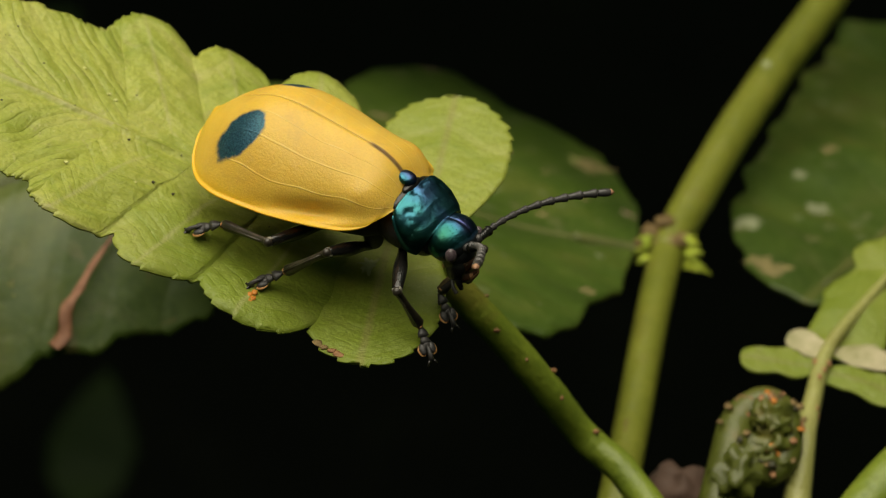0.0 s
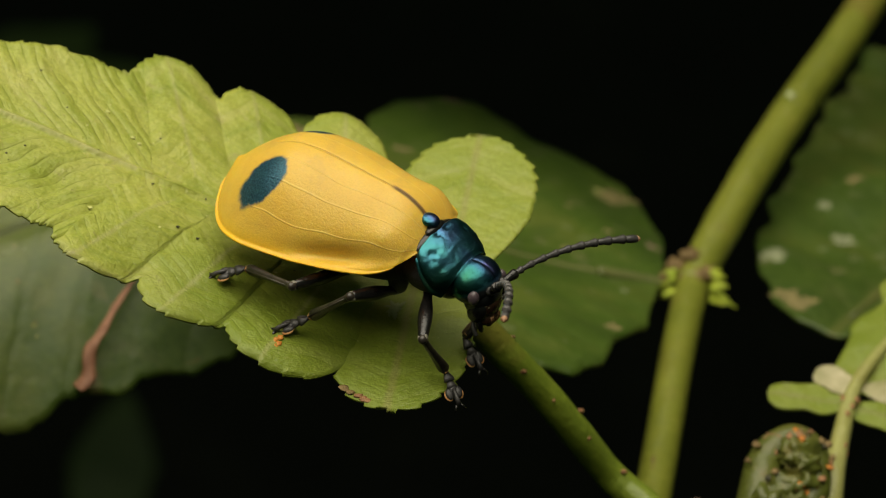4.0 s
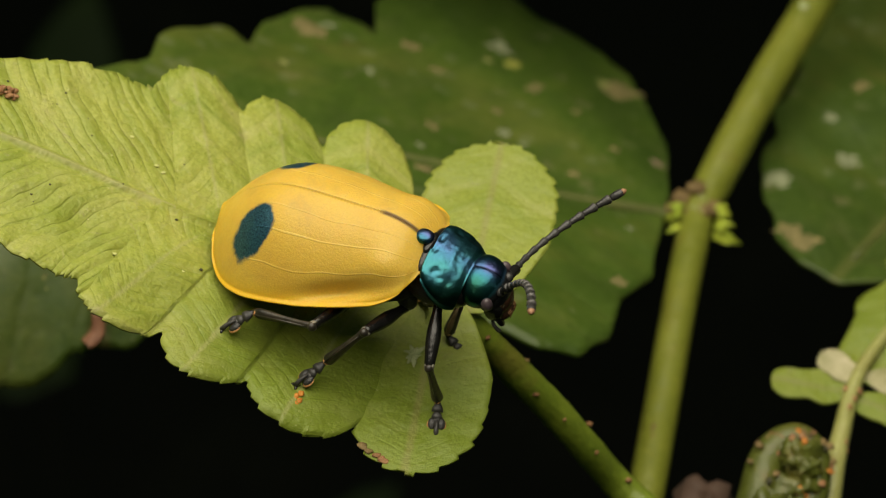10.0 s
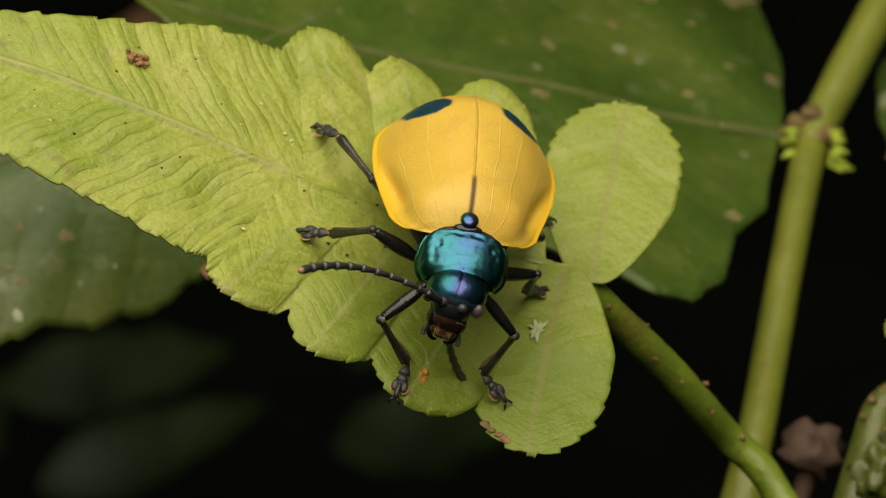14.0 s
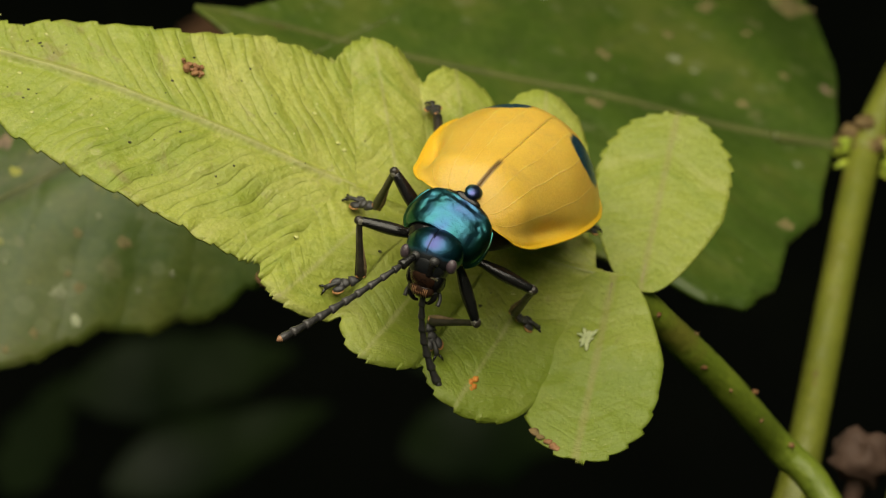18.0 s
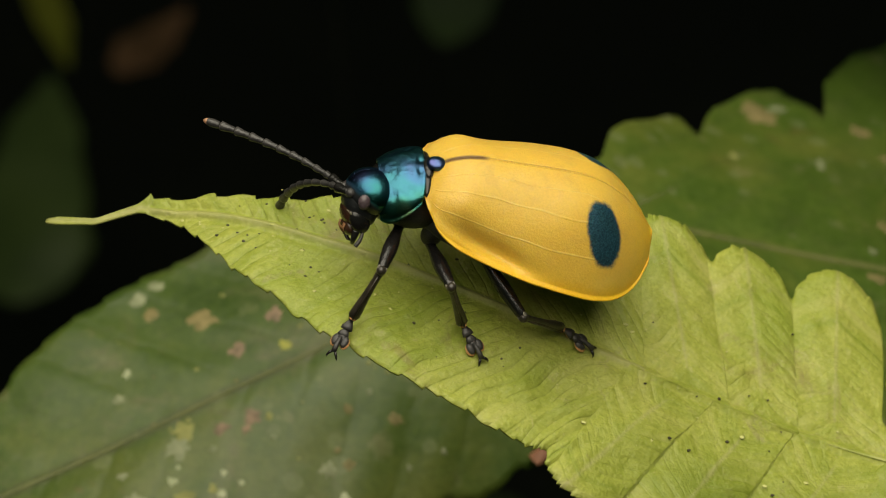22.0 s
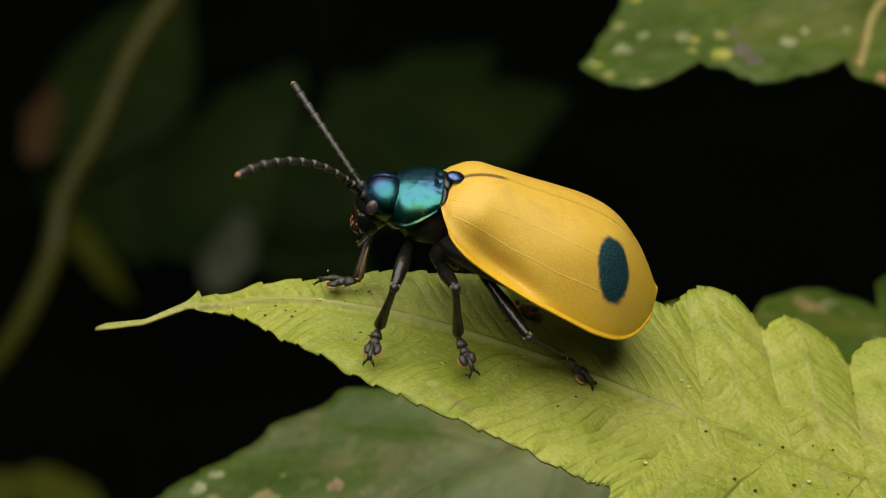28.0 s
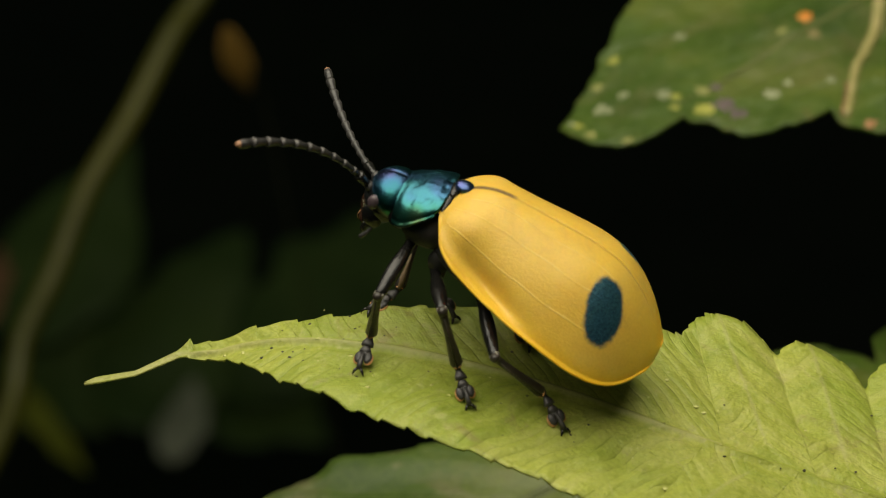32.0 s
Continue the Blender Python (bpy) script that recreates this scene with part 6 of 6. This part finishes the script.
HEAD = [
    (0.0, turn(2, -13, -5)),
    (1.0, turn(4, -9, -3)),
    (2.0, turn(1, -5, -9)),
    (3.0, turn(2, -6, -5)),
    (6.0, turn(-1, -8, -4)),
    (7.0, turn(0, -6, -2)),
    (8.0, turn(3, -1, -1)),
    (9.0, turn(4, -13, 2)),
    (10.0, turn(3, -7, 2)),
    (11.0, turn(2, -4, 5)),
    (12.0, turn(-5, -7, -2)),
    (12.5, turn(-8, -1, 0)),
    (13.0, turn(-1, -4, -2)),
    (13.5, turn(-14, -4, -9)),
    (14.0, turn(-10, -8, -3)),
    (14.5, turn(-9, -8, 0)),
    (16.5, turn(-3, -11, 10)),
    (17.0, turn(5, -5, 20)),
    (17.5, turn(7, -10, 20)),
    (18.0, turn(3, -6, 16)),
    (18.5, turn(1, -4, 16)),
    (19.0, turn(-1, -8, 16)),
    (19.5, turn(1, 0, 10)),
    (20.0, turn(5, -13, 29)),
    (20.5, turn(11, -15, 33)),
    (21.0, turn(8, -10, 25)),
    (21.5, turn(12, 8, 26)),
    (22.0, turn(11, 0, 28)),
    (22.5, turn(12, 5, 31)),
    (23.0, turn(17, 8, 33)),
    (23.5, turn(12, 8, 31)),
    (24.0, turn(9, 9, 26)),
    (24.5, turn(1, -1, 15)),
    (25.0, turn(-3, 0, -6)),
    (25.5, turn(-4, 5, -8)),
    (26.0, turn(-4, 11, -10)),
    (26.5, turn(-3, 10, -6)),
    (28.5, turn(2, 6, 8)),
    (29.0, turn(1, 6, 1)),
    (29.5, turn(0, 1, 1)),
    (30.0, turn(1, -1, 1)),
    (31.0, turn(2, 5, 2)),
    (32.0, turn(1, 6, 0)),
]
ANT_L = [
    (0.0, 95, -6, 46, 2),
    (1.0, 101, -10, 37, 15),
    (2.0, 82, -2, 51, -15),
    (3.0, 86, 4, 54, -9),
    (6.0, 83, -4, 57, -10),
    (7.0, 89, -10, 51, -9),
    (8.0, 89, -12, 55, -1),
    (9.0, 108, -19, 49, 27),
    (10.0, 99, -22, 43, 20),
    (11.0, 115, -6, 57, -21),
    (12.0, 128, -5, 76, -35),
    (12.5, 123, -17, 87, -49),
    (13.0, 113, -55, 101, -53),
    (13.5, 177, -52, 117, -57),
    (14.0, -158, -62, 100, -57),
    (14.5, -142, -55, 130, -57),
    (16.5, -102, -55, 138, -60),
    (17.0, 147, -70, 169, -44),
    (17.5, 162, -30, 155, -52),
    (18.0, -157, -86, 105, -45),
    (18.5, -15, -49, 116, -57),
    (19.0, -63, -41, 157, -77),
    (19.5, -70, -26, -61, -85),
    (20.0, 10, 33, -88, -81),
    (20.5, -37, -12, 4, -71),
    (21.0, -27, -25, 43, -47),
    (21.5, -43, -31, -26, -66),
    (22.0, -57, -25, -101, -76),
    (23.0, -161, -40, -134, -48),
    (24.5, -69, -28, -99, -66),
    (25.0, -32, 3, 54, -4),
    (25.5, 4, 32, 49, -15),
    (26.0, 7, 21, 58, -11),
    (26.5, 7, 28, 57, -12),
    (28.5, 21, 39, 47, -13),
    (29.0, 38, 47, 31, -22),
    (29.5, 34, 50, 29, -11),
    (30.0, 18, 41, 49, -8),
    (31.0, 38, 40, 48, -7),
    (32.0, 36, 40, 53, -4),
]
ANT_R = [
    (0.0, -46, 49, -70, 24),
    (1.0, -43, 50, -67, 17),
    (2.0, -41, 51, -65, 9),
    (3.0, -41, 58, -66, 7),
    (8.0, -27, 47, -61, 15),
    (9.0, -4, 67, -61, 15),
    (10.0, -22, 58, -67, 20),
    (11.0, -111, 61, -62, 13),
    (12.0, -123, 29, -46, 12),
    (12.5, -130, 13, -34, 14),
    (13.5, -112, 12, -51, 24),
    (14.0, -101, 21, -40, 18),
    (14.5, -104, 22, -41, 18),
    (16.5, -19, 23, -27, 35),
    (17.0, -19, -4, -11, -9),
    (17.5, -37, 25, -3, 11),
    (18.0, -13, -18, -16, -10),
    (18.5, -25, -1, -33, 2),
    (19.0, -26, 33, -44, 6),
    (19.5, -27, 45, -21, 31),
    (20.0, -58, -1, -69, -18),
    (20.5, -75, -12, -65, -4),
    (21.0, -71, -34, -31, 34),
    (21.5, -50, -43, -21, -37),
    (22.0, -62, -19, -21, -6),
    (22.5, -41, -22, -48, -40),
    (23.0, -64, -30, -55, -53),
    (23.5, -100, -37, -52, -57),
    (24.0, -83, -28, -44, -44),
    (24.5, -75, -15, -46, -13),
    (25.0, -75, -12, -69, 11),
    (25.5, -85, -13, -42, 4),
    (26.0, -68, -9, -52, -11),
    (26.5, -77, -12, -42, -1),
    (28.5, -74, -9, -59, 9),
    (29.0, -70, -10, -63, 18),
    (29.5, -64, -4, -82, 20),
    (30.0, -57, -16, -73, 18),
    (31.0, -57, -19, -57, 5),
    (32.0, -54, -14, -57, 6),
]


# how far the wing cases stand open, in degrees
OPEN = [(0.0, 0.0), (24.4, 0.0), (25.0, 1.3), (25.7, 1.4), (26.5, 1.0), (27.6, 0.12), (32.0, 0.12)]


def motions():
    walk(beetle, BODY)
    for sgn, ob in wings.items():
        walk(ob, [(t, pose(0.0003, 0, 0) @ pose(0, 0, 0, 0, 0, -sgn * a) @ pose(-0.0003, 0, 0)) for t, a in OPEN])
    walk(head, HEAD)
    grid = [round(i * 0.2, 1) for i in range(161)]
    leg_rows = {ob: [] for trio in leg_obs.values() for ob in trio}
    ant_rows = {ob: [] for segs in antennae.values() for ob in segs}
    feelers = {1: [(r[0], *heading(r[1], r[2]), *heading(r[3], r[4])) for r in ANT_L], -1: [(r[0], *heading(r[1], r[2]), *heading(r[3], r[4])) for r in ANT_R]}
    for t in grid:
        scene.frame_set(frame(t))
        inv = beetle.matrix_world.inverted()
        for key, trio in leg_obs.items():
            hip, thigh, shin, foot_len = Vector(LEGS[key][0]), *LEGS[key][1:]
            sgn = 1 if key[0] == "L" else -1
            toe = (inv @ (foot_place(FEET[key], t) * MM)) / MM
            back_in = hip - toe
            ankle = toe + (Vector((back_in.x, back_in.y, 0)).normalized() * 0.85 + Vector((0, 0, 0.42))).normalized() * foot_len * 0.95
            d = ankle - hip
            reach = min(max(d.length, 0.6), (thigh + shin) * 0.995)
            dn = d.normalized()
            if d.length > reach:
                ankle = hip + dn * reach
            pole = Vector(({"1": 0.15, "2": 0.05, "3": 0.45}[key[1]], 0.8 * sgn, {"1": 0.5, "2": 0.6, "3": 0.35}[key[1]]))
            pole = (pole - dn * pole.dot(dn)).normalized()
            ca = max(-1.0, min(1.0, (thigh * thigh + reach * reach - shin * shin) / (2 * thigh * reach)))
            knee = hip + dn * (thigh * ca) + pole * (thigh * math.sqrt(1 - ca * ca))
            up = inv.to_3x3() @ Vector((0, 0, 1))
            fem, tib, tar = trio
            leg_rows[fem].append((t, along(hip, knee, pole)))
            leg_rows[tib].append((t, along(knee, ankle, pole)))
            leg_rows[tar].append((t, along(ankle, toe, up)))
        hm = head.matrix_basis
        for sg, segs in antennae.items():
            row = between(feelers[sg], t)
            d0, d1 = Vector(row[:3]).normalized(), Vector(row[3:]).normalized()
            p = (hm @ (Vector((1.24, sg * 0.42, -0.66)) * MM)) / MM
            for i, ob in enumerate(segs):
                s = (i + 0.5) / len(segs)
                d = d0.lerp(d1, s).normalized()
                q = p + d * SEG[i]
                ant_rows[ob].append((t, along(p, q, Vector((0.1, 0.2, 1)))))
                p = q
    for ob, rows in list(leg_rows.items()) + list(ant_rows.items()):
        walk(ob, rows)
    scene.frame_set(1)


motions()
